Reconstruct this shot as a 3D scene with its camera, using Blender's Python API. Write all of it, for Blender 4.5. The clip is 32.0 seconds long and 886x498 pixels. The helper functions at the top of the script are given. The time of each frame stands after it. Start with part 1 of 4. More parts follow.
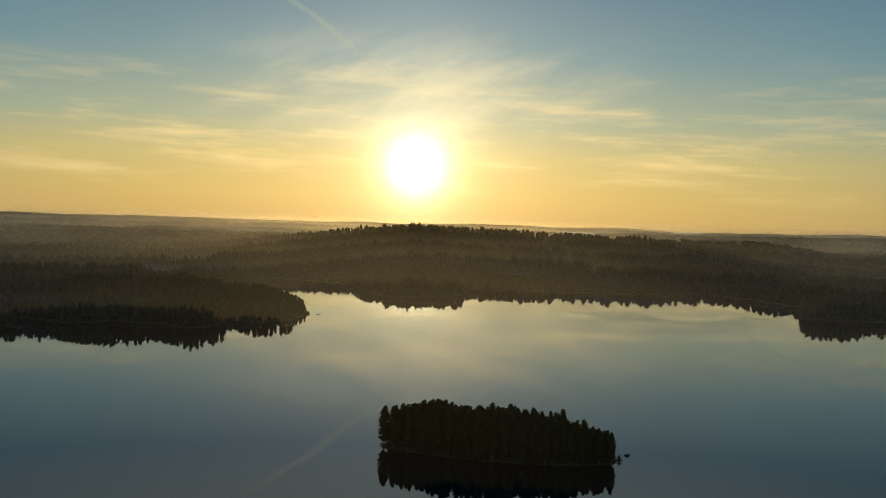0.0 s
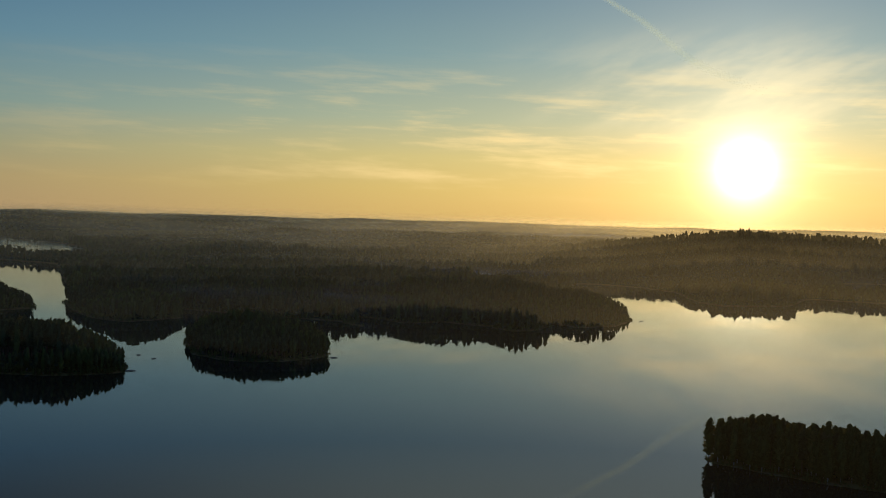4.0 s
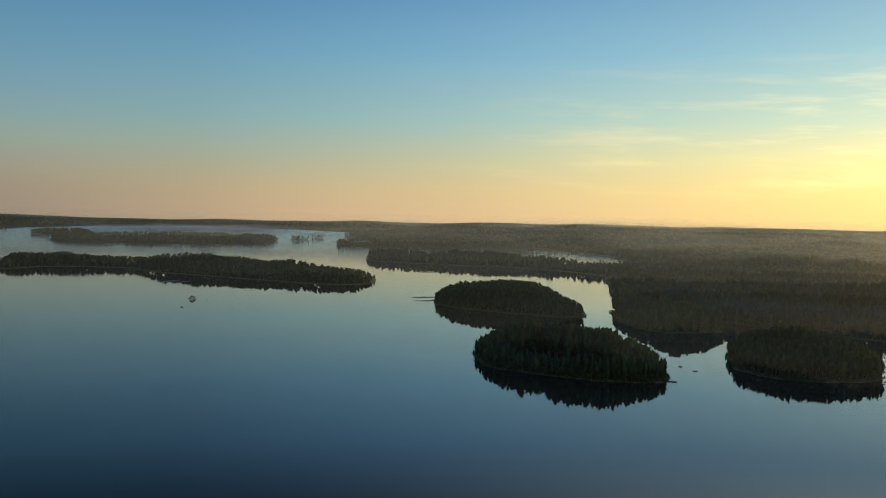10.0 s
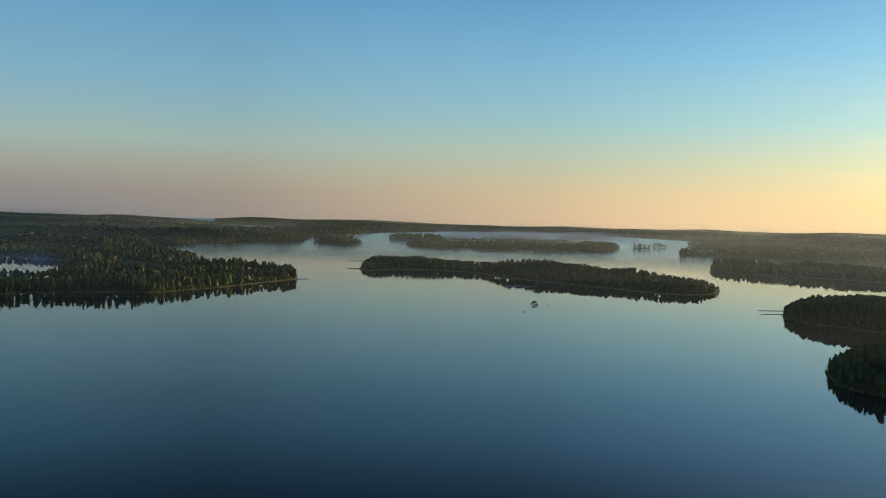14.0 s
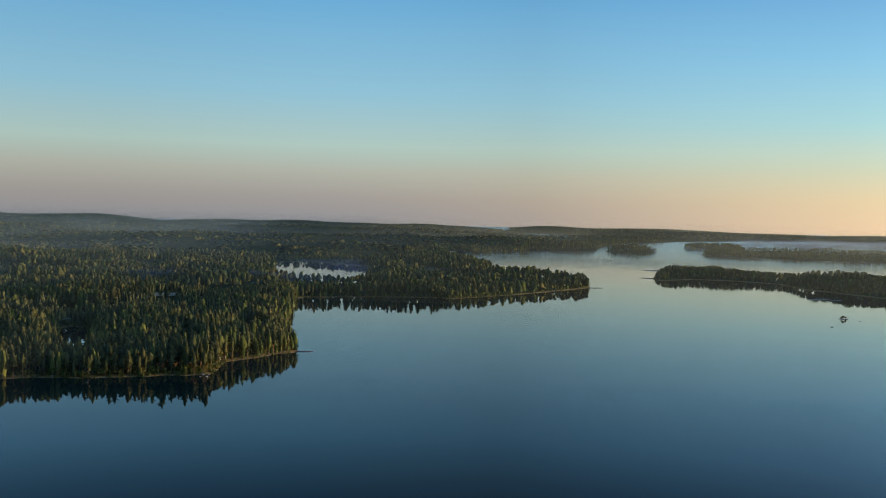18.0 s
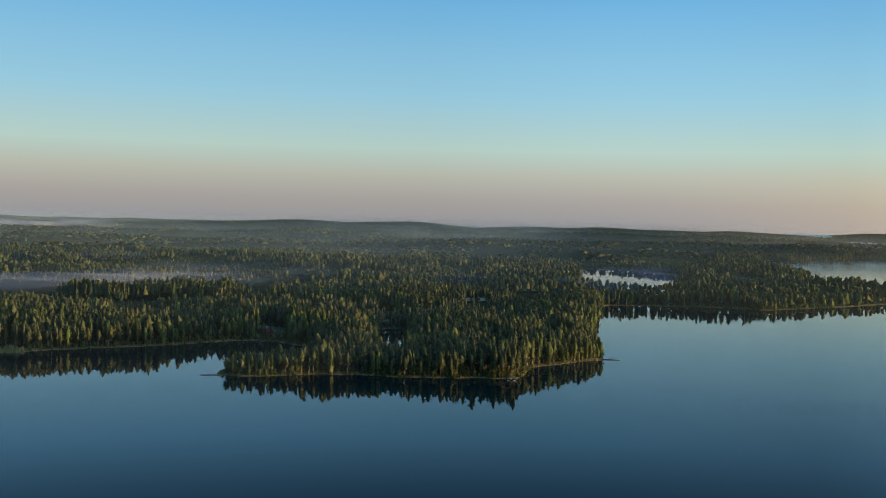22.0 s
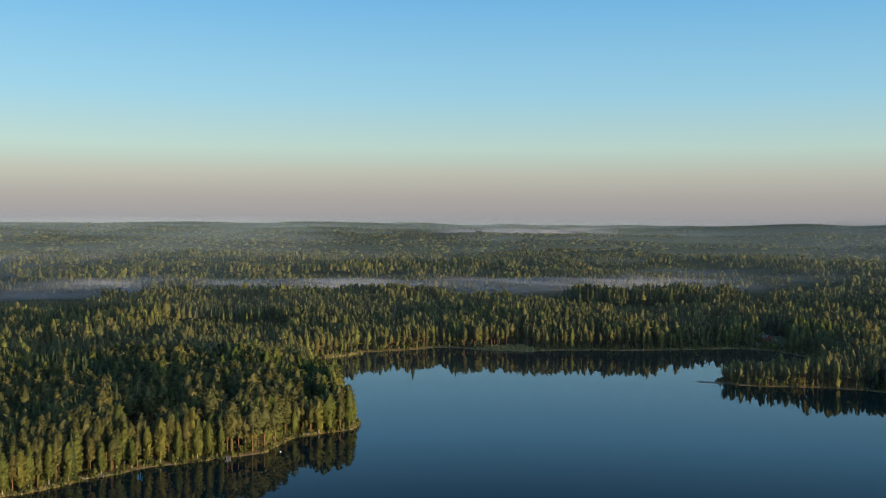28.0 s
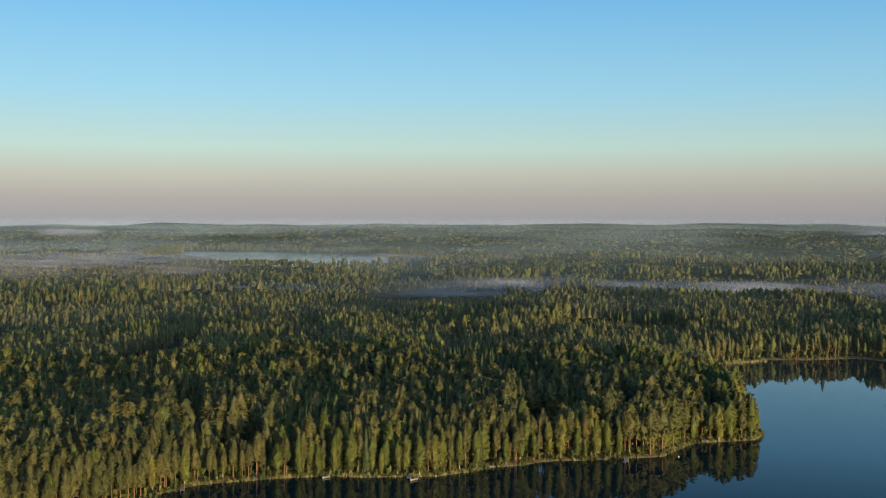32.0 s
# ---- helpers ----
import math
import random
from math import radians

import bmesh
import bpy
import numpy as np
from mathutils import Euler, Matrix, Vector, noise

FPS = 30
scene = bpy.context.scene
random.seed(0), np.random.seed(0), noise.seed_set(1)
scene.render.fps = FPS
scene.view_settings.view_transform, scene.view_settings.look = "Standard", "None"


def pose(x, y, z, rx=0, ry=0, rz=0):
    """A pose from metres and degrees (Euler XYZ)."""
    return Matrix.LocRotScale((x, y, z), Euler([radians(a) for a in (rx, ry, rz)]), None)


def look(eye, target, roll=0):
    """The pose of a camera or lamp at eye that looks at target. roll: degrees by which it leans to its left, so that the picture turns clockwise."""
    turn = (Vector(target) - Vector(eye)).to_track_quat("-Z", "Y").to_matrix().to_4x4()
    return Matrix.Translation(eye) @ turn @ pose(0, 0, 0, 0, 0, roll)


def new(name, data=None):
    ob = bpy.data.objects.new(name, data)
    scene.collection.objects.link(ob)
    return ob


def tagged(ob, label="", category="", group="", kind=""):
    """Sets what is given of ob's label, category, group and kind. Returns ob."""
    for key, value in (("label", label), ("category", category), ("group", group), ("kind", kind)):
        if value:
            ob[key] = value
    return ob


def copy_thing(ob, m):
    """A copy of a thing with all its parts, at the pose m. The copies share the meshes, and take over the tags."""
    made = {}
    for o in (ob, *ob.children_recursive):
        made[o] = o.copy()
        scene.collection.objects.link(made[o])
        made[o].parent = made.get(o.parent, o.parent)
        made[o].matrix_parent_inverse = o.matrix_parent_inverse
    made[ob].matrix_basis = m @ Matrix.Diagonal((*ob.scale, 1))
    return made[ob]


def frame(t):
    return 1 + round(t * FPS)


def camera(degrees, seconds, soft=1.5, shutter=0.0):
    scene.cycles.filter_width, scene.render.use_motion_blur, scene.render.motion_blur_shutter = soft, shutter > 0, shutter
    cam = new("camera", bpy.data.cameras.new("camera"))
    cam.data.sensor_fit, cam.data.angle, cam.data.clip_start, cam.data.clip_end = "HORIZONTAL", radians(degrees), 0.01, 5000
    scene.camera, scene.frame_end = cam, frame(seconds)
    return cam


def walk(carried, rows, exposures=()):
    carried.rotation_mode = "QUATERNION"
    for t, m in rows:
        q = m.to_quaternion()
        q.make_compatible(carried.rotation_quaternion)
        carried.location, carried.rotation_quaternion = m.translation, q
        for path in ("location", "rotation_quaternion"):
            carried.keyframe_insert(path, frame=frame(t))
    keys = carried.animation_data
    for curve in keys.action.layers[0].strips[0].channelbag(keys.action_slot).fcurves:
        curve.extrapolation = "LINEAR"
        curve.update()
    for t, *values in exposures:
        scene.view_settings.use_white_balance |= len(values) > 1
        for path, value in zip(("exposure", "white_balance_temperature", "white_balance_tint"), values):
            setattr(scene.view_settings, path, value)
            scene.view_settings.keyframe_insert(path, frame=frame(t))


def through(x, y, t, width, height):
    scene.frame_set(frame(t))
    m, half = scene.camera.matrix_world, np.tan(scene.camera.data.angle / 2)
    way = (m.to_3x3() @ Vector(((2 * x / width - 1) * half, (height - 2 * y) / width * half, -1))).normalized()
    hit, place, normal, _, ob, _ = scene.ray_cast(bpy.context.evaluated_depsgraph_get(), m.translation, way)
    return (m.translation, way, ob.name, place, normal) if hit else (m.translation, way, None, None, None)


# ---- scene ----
# A drone hangs 100 m over a forest lake at sunrise and turns on the spot, from the sun to the far side.
EYE = 100.0
cam = camera(47.08, 32.0, soft=1.12)
# seconds, yaw, pitch, roll
TURN = (
    (0, -0.00, -1.61, -1.64), (0.5, 2.16, -1.66, -1.62), (1, 4.31, -1.70, -1.61), (1.5, 6.55, -1.73, -1.64), (2, 8.78, -1.74, -1.68), (2.5, 11.04,
    -1.75, -1.65), (3, 13.41, -1.77, -1.56), (3.5, 15.76, -1.78, -1.59), (5.5, 25.12, -1.78, -1.26), (6, 27.62, -1.78, -1.16), (6.5, 30.15, -1.78,
    -1.09), (7, 32.68, -1.77, -1.05), (7.5, 35.21, -1.76, -1.03), (8, 37.74, -1.74, -0.98), (8.5, 40.27, -1.72, -0.95), (9, 42.82, -1.72, -0.95),
    (9.5, 45.36, -1.72, -0.98), (10, 47.92, -1.71, -1.03), (10.5, 50.47, -1.70, -1.05), (11, 53.01, -1.69, -1.13), (11.5, 55.47, -1.69, -1.19), (12,
    57.82, -1.68, -1.28), (12.5, 60.14, -1.68, -1.38), (13, 62.42, -1.68, -1.45), (13.5, 64.72, -1.68, -1.49), (14, 66.98, -1.68, -1.49), (14.5,
    69.25, -1.67, -1.57), (16.5, 77.30, -1.64, -1.59), (17, 79.32, -1.62, -1.49), (17.5, 81.35, -1.61, -1.50), (18, 83.37, -1.60, -1.44), (18.5,
    85.40, -1.60, -1.44), (19, 87.46, -1.59, -1.42), (19.5, 89.61, -1.58, -1.38), (20, 91.80, -1.57, -1.39), (20.5, 93.97, -1.57, -1.37), (21, 96.17,
    -1.58, -1.38), (21.5, 98.34, -1.58, -1.33), (22, 100.51, -1.58, -1.31), (22.5, 102.72, -1.59, -1.25), (23, 104.77, -1.58, -1.20), (23.5, 107.07,
    -1.59, -1.17), (24, 109.36, -1.60, -1.07), (24.5, 111.63, -1.60, -0.97), (25, 113.85, -1.60, -0.90), (25.5, 116.09, -1.59, -0.86), (27.5, 125.53,
    -1.63, -0.29), (28, 127.96, -1.62, -0.30), (28.5, 130.44, -1.61, -0.33), (29, 133.06, -1.61, -0.23), (29.5, 135.66, -1.61, -0.10), (30, 138.39,
    -1.62, -0.03), (30.5, 141.23, -1.61, -0.01), (31, 144.18, -1.62, -0.02), (31.5, 147.18, -1.60, -0.08), (32, 150.17, -1.59, -0.09))
walk(cam, [(t, pose(0, 0, EYE, 90 + p, r, y)) for t, y, p, r in TURN],
     exposures=((0, -1.1), (3, -1.0), (6, -0.74), (9, -0.13), (13, 0.4), (17, 0.74), (20, 0.92), (23, 0.98), (26, 1.02), (32, 1.03)))

# ---- light ----
SUN_BEARING, SUN_HEIGHT = radians(1.6), radians(3.0)
SUN_WAY = Vector((-math.sin(SUN_BEARING) * math.cos(SUN_HEIGHT), math.cos(SUN_BEARING) * math.cos(SUN_HEIGHT), math.sin(SUN_HEIGHT)))
sun = new("sun", bpy.data.lights.new("sun", "SUN"))
sun.data.energy, sun.data.angle, sun.data.color = 3.2, radians(0.55), (1.0, 0.70, 0.34)
sun.matrix_world = look(SUN_WAY * 300, (0, 0, 0))

scene.cycles.transparent_max_bounces = 64
world = bpy.data.worlds.new("dawn_sky")
scene.world = world
world.use_nodes = True


class Nodes:
    """Short hand for building a node tree."""

    def __init__(self, tree):
        self.tree = tree
        tree.nodes.clear()

    def add(self, kind, ins=None, **props):
        n = self.tree.nodes.new(kind)
        for k, v in props.items():
            setattr(n, k, v)
        for k, v in (ins or {}).items():
            if isinstance(v, bpy.types.NodeSocket):
                self.tree.links.new(v, n.inputs[k])
            else:
                n.inputs[k].default_value = v
        return n

    def math(self, op, a, b=0.0, clamp=False):
        return self.add("ShaderNodeMath", {0: a, 1: b}, operation=op, use_clamp=clamp).outputs[0]

    def span(self, v, a, b, c=0.0, d=1.0):
        n = self.add("ShaderNodeMapRange", {0: v, 1: a, 2: b, 3: c, 4: d}, interpolation_type="SMOOTHSTEP")
        return n.outputs[0]

    def mix(self, f, a, b, blend="MIX"):
        n = self.add("ShaderNodeMix", {0: f}, data_type="RGBA", blend_type=blend)
        for k, v in ((6, a), (7, b)):
            if isinstance(v, bpy.types.NodeSocket):
                self.tree.links.new(v, n.inputs[k])
            else:
                n.inputs[k].default_value = (*v, 1)
        return n.outputs[2]

    def ramp(self, f, stops):
        n = self.add("ShaderNodeValToRGB", {0: f})
        e = n.color_ramp.elements
        while len(e) < len(stops):
            e.new(0.5)
        for el, (p, c) in zip(e, stops):
            el.position, el.color = p, (*c, 1)
        return n.outputs[0]

    def noise(self, vec, scale, detail=4.0, rough=0.55):
        return self.add("ShaderNodeTexNoise", {"Vector": vec, "Scale": scale, "Detail": detail, "Roughness": rough}).outputs[0]


def srgb(r, g, b):
    return tuple(((c / 255 + 0.055) / 1.055) ** 2.4 if c > 10 else c / 255 / 12.92 for c in (r, g, b))


def build_sky():
    n = Nodes(world.node_tree)
    way = n.add("ShaderNodeTexCoord").outputs["Generated"]
    xyz = n.add("ShaderNodeSeparateXYZ", {0: way})
    height = n.math("DIVIDE", n.math("ARCSINE", xyz.outputs[2]), radians(40), True)
    # bearing away from the sun, 0 towards it and 1 opposite
    flat = n.add("ShaderNodeVectorMath", {0: n.add("ShaderNodeCombineXYZ", {0: xyz.outputs[0], 1: xyz.outputs[1]}).outputs[0]}, operation="NORMALIZE").outputs[0]
    cosb = n.add("ShaderNodeVectorMath", {0: flat, 1: (-math.sin(SUN_BEARING), math.cos(SUN_BEARING), 0)}, operation="DOT_PRODUCT").outputs["Value"]
    away = n.math("DIVIDE", n.math("ARCCOSINE", cosb), math.pi)
    deg = 1 / 40
    sunward = n.ramp(height, ((0, srgb(203, 172, 105)), (1.6 * deg, srgb(203, 180, 110)), (3.4 * deg, srgb(196, 184, 124)), (5.5 * deg, srgb(160, 172, 146)),
                              (9 * deg, srgb(115, 148, 153)), (12.5 * deg, srgb(94, 128, 145)), (15 * deg, srgb(128, 148, 152)), (20 * deg, srgb(170, 172, 160)), (1, srgb(70, 100, 140))))
    side = n.ramp(height, ((0, srgb(214, 184, 146)), (1.6 * deg, srgb(204, 184, 146)), (3.2 * deg, srgb(178, 184, 160)), (5.5 * deg, srgb(142, 182, 186)),
                           (9 * deg, srgb(112, 166, 196)), (12.5 * deg, srgb(88, 142, 184)), (16 * deg, srgb(40, 78, 120)), (22 * deg, srgb(34, 68, 114)), (1, srgb(38, 80, 144))))
    behind = n.ramp(height, ((0, srgb(160, 160, 164)), (1.2 * deg, srgb(172, 169, 166)), (2.6 * deg, srgb(188, 192, 182)), (4 * deg, srgb(186, 214, 208)),
                             (7 * deg, srgb(152, 207, 232)), (12 * deg, srgb(112, 184, 232)), (16 * deg, srgb(54, 106, 154)), (1, srgb(56, 116, 186))))
    col = n.mix(n.span(away, 0.08, 0.34), sunward, side)
    col = n.mix(n.span(away, 0.28, 0.51), col, behind)
    # thin streaks of high cloud towards the sun
    lon = n.math("ARCTAN2", xyz.outputs[0], xyz.outputs[1])
    lat = n.math("ARCSINE", xyz.outputs[2])
    skew = n.math("ADD", n.math("MULTIPLY", lat, 21.0), n.math("MULTIPLY", lon, 0.4))
    streak = n.noise(n.add("ShaderNodeCombineXYZ", {0: n.math("MULTIPLY", lon, 2.6), 1: skew}).outputs[0], 2.4, 6.0, 0.6)
    cloud = n.math("MULTIPLY", n.span(streak, 0.46, 0.72), n.math("MULTIPLY", n.span(lat, radians(0.8), radians(2.6)), n.span(lat, radians(10), radians(4.5))))
    cloud = n.math("MULTIPLY", cloud, n.span(away, 0.30, 0.05))
    col = n.mix(n.math("MULTIPLY", cloud, 0.6), col, srgb(252, 222, 156))
    # a slanting feathery sheet above the sun
    feather = n.noise(n.add("ShaderNodeCombineXYZ", {0: n.math("ADD", n.math("MULTIPLY", lon, 5.0), n.math("MULTIPLY", lat, 9.0)), 1: n.math("ADD", n.math("MULTIPLY", lat, 22.0), n.math("MULTIPLY", lon, -9.0))}).outputs[0], 1.1, 4.0, 0.55)
    sheet_a = n.math("MULTIPLY", n.span(feather, 0.36, 0.70), n.math("MULTIPLY", n.span(lat, radians(3.5), radians(6)), n.span(lat, radians(11.5), radians(7.5))))
    sheet_a = n.math("MULTIPLY", sheet_a, n.span(away, 0.085, 0.01))
    col = n.mix(n.math("MULTIPLY", sheet_a, 0.36), col, srgb(244, 226, 178))
    # the bright ring of air round the sun
    ang = n.math("DEGREES", n.math("ARCCOSINE", n.add("ShaderNodeVectorMath", {0: way, 1: SUN_WAY}, operation="DOT_PRODUCT").outputs["Value"]))

    def lobe(width, power):
        return n.math("MULTIPLY", n.math("EXPONENT", n.math("DIVIDE", ang, -width)), power)

    veil = n.mix(1.0, n.mix(1.0, (0, 0, 0), (1.0, 0.80, 0.42)), n.add("ShaderNodeCombineColor", {0: lobe(3.4, 0.62), 1: lobe(3.4, 0.62), 2: lobe(3.4, 0.62)}).outputs[0], "MULTIPLY")
    core_v = lobe(0.70, 7.0)
    core = n.mix(1.0, (1.0, 0.9, 0.62), n.add("ShaderNodeCombineColor", {0: core_v, 1: core_v, 2: core_v}).outputs[0], "MULTIPLY")
    col = n.mix(1.0, n.mix(1.0, col, veil, "ADD"), core, "ADD")
    # the sky is several times brighter towards the sun
    g = n.ramp(away, [(p / 180, (v / 4,) * 3) for p, v in ((0, 4.0), (20, 3.257), (32, 2.515), (45, 1.819), (60, 1.22), (77, 0.812), (100, 0.718), (125, 0.732), (164, 0.812))])
    base = n.add("ShaderNodeBackground", {0: col, 1: n.math("MULTIPLY", g, 4 * 0.607)})
    sky = n.add("ShaderNodeTexSky", sky_type="NISHITA", sun_disc=False, sun_elevation=SUN_HEIGHT, sun_rotation=-SUN_BEARING, air_density=1.0, dust_density=1.5, ozone_density=1.0)
    air = n.add("ShaderNodeBackground", {0: sky.outputs[0], 1: 0.012})
    both = n.add("ShaderNodeAddShader", {0: base.outputs[0], 1: air.outputs[0]})
    n.add("ShaderNodeOutputWorld", {0: both.outputs[0]})


build_sky()


# ---- materials ----
def material(name):
    m = bpy.data.materials.new(name)
    m.use_nodes = True
    return m, Nodes(m.node_tree)


def finish(n, shader):
    n.add("ShaderNodeOutputMaterial", {0: shader.outputs[0]})


def principled(n, colour, rough=0.8, **ins):
    return n.add("ShaderNodeBsdfPrincipled", {"Base Color": colour if isinstance(colour, bpy.types.NodeSocket) else (*colour, 1), "Roughness": rough, **ins})


def plain(name, a, b, scale, rough=0.8, bump=0.3, metal=0.0):
    """A surface that wavers between two colours at two scales, with relief."""
    m, n = material(name)
    v = n.add("ShaderNodeTexCoord").outputs["Object"]
    f = n.math("ADD", n.math("MULTIPLY", n.noise(v, scale), 0.6), n.math("MULTIPLY", n.noise(v, scale * 7), 0.4))
    nor = n.add("ShaderNodeBump", {"Strength": bump, "Distance": 0.05, "Height": n.noise(v, scale * 5)}).outputs[0]
    finish(n, principled(n, n.mix(n.span(f, 0.3, 0.7), a, b), rough, Normal=nor, Metallic=metal))
    return m


def foliage(name, dark, mid, warm, glow):
    """Leaves or needles: each tree has its own tint, each tuft a little of its own; some light passes through."""
    m, n = material(name)
    tree = n.add("ShaderNodeAttribute", attribute_name="tint").outputs["Fac"]
    own = n.math("FRACT", n.math("ADD", tree, n.add("ShaderNodeObjectInfo").outputs["Random"]))
    tuft = n.add("ShaderNodeNewGeometry").outputs["Random Per Island"]
    col = n.mix(own, dark, mid)
    col = n.mix(n.math("MULTIPLY", n.span(own, 0.72, 1.0), 0.45), col, warm)
    shade = n.span(tuft, 0.0, 1.0, 0.68, 1.24)
    col = n.mix(1.0, col, n.add("ShaderNodeCombineColor", {0: shade, 1: shade, 2: shade}).outputs[0], "MULTIPLY")
    # needles and leaves scatter light as a soft rounded crown does
    bend = n.add("ShaderNodeVectorTransform", {0: n.add("ShaderNodeAttribute", attribute_name="bend").outputs["Vector"]}, vector_type="NORMAL", convert_from="OBJECT", convert_to="WORLD").outputs[0]
    facet = n.add("ShaderNodeVectorMath", {0: n.add("ShaderNodeNewGeometry").outputs["Normal"], 3: 0.58}, operation="SCALE").outputs[0]
    nor = n.add("ShaderNodeVectorMath", {0: n.add("ShaderNodeVectorMath", {0: bend, 1: facet}).outputs[0]}, operation="NORMALIZE").outputs[0]
    front = n.add("ShaderNodeBsdfDiffuse", {0: col, "Normal": nor})
    back = n.add("ShaderNodeBsdfTranslucent", {0: n.mix(0.6, col, glow), "Normal": nor})
    finish(n, n.add("ShaderNodeMixShader", {0: 0.32, 1: front.outputs[0], 2: back.outputs[0]}))
    return m


SPRUCE = foliage("spruce_needles", (0.061, 0.089, 0.045), (0.100, 0.126, 0.060), (0.142, 0.150, 0.070), (0.227, 0.197, 0.067))
PINE = foliage("pine_needles", (0.101, 0.116, 0.052), (0.151, 0.152, 0.063), (0.202, 0.175, 0.073), (0.273, 0.215, 0.065))
BIRCH = foliage("birch_leaves", (0.111, 0.141, 0.044), (0.162, 0.182, 0.056), (0.222, 0.201, 0.060), (0.288, 0.238, 0.064))
PINE_BARK = plain("pine_bark", (0.16, 0.098, 0.056), (0.29, 0.175, 0.098), 1.5, 0.9, 0.6)
SPRUCE_BARK = plain("spruce_bark", (0.07, 0.052, 0.040), (0.13, 0.100, 0.075), 1.5, 0.9, 0.6)
BIRCH_BARK = plain("birch_bark", (0.30, 0.28, 0.25), (0.58, 0.56, 0.52), 1.2, 0.7, 0.4)
ROCK = plain("shore_rock", (0.16, 0.145, 0.13), (0.36, 0.32, 0.28), 0.8, 0.85, 0.8)
TIMBER = plain("grey_timber", (0.17, 0.145, 0.12), (0.33, 0.29, 0.24), 2.0, 0.85, 0.4)
REED = plain("reed_bed", (0.15, 0.155, 0.05), (0.30, 0.265, 0.10), 0.25, 0.95, 0.8)
MEADOW = plain("meadow_grass", (0.06, 0.085, 0.03), (0.13, 0.13, 0.05), 0.06, 0.95, 0.5)
STUBBLE = plain("dry_field", (0.25, 0.19, 0.09), (0.38, 0.30, 0.15), 0.05, 0.95, 0.4)


def ground_material():
    m, n = material("forest_floor")
    geo = n.add("ShaderNodeNewGeometry").outputs["Position"]
    f = n.noise(geo, 0.012, 5)
    col = n.mix(n.span(f, 0.35, 0.65), (0.022, 0.034, 0.015), (0.050, 0.060, 0.024))
    col = n.mix(n.span(n.noise(geo, 0.25, 4), 0.55, 0.75), col, (0.085, 0.080, 0.045))
    # bare stones and sand along the waterline
    z = n.add("ShaderNodeSeparateXYZ", {0: geo}).outputs[2]
    bank = n.math("MULTIPLY", n.span(z, 1.25, 0.9), n.span(n.noise(geo, 0.15, 3), 0.3, 0.5, 0.35, 1.0))
    col = n.mix(bank, col, n.mix(n.noise(geo, 0.5, 3), (0.14, 0.115, 0.035), (0.34, 0.215, 0.085)))
    shore = n.math("MULTIPLY", n.span(z, 0.45, 0.15), n.span(n.noise(geo, 0.08, 4), 0.46, 0.60))
    stone = n.mix(n.noise(geo, 0.9, 3), (0.18, 0.135, 0.06), (0.42, 0.30, 0.15))
    col = n.mix(shore, col, stone)
    nor = n.add("ShaderNodeBump", {"Strength": 0.8, "Distance": 0.6, "Height": n.noise(geo, 0.6, 5)}).outputs[0]
    finish(n, principled(n, col, 0.95, Normal=nor, **{"Specular IOR Level": 0.0}))
    return m


def water_material():
    m, n = material("still_lake_water")
    geo = n.add("ShaderNodeNewGeometry").outputs["Position"]
    # patches that a breath of wind has dulled
    patch = n.noise(n.add("ShaderNodeMapping", {0: geo, 3: (0.0016, 0.0028, 0)}).outputs[0], 1.0, 4, 0.5)
    rough = n.span(patch, 0.47, 0.66, 0.015, 0.045)
    # a light breeze ruffles the wide open water farther out
    out = n.add("ShaderNodeVectorMath", {0: geo}, operation="LENGTH").outputs["Value"]
    rough = n.math("ADD", rough, n.span(out, 1900, 2700, 0.0, 0.11))
    ripple = n.add("ShaderNodeBump", {"Strength": n.span(patch, 0.48, 0.75, 0.02, 0.10), "Distance": 0.12, "Height": n.noise(geo, 0.55, 3)}).outputs[0]
    # IOR is set by bearing from the camera: reflections are painted weaker on the arm of the lake square to the low
    # sun, imitating its polarised sky
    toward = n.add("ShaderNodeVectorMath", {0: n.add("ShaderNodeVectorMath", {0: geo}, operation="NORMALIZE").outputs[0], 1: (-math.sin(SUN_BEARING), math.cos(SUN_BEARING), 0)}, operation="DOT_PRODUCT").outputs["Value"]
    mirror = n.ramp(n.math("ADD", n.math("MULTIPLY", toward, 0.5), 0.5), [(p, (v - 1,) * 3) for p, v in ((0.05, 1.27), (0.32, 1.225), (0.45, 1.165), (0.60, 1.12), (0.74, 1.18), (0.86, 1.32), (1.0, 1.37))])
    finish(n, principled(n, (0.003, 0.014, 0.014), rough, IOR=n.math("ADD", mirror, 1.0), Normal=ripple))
    return m


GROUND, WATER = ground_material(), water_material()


def droplets(n, tone, through, share, onward_share):
    """What mist does with light: some is thrown back, some passes on; it has no face of its own, so it is lit from above and from the sun."""
    nor = (SUN_WAY * 0.55 + Vector((0, 0, 1))).normalized()
    face = n.add("ShaderNodeCombineXYZ", {0: nor.x, 1: nor.y, 2: nor.z}).outputs[0]
    lit = n.add("ShaderNodeMixShader", {0: share, 1: n.add("ShaderNodeBsdfDiffuse", {0: (*tone, 1), "Normal": face}).outputs[0], 2: n.add("ShaderNodeBsdfTranslucent", {0: (*through, 1)}).outputs[0]})
    onward = n.add("ShaderNodeBsdfRefraction", {"Color": (0.86, 0.78, 0.52, 1), "Roughness": 0.85, "IOR": 1.33})
    return n.add("ShaderNodeMixShader", {0: onward_share, 1: lit.outputs[0], 2: onward.outputs[0]})


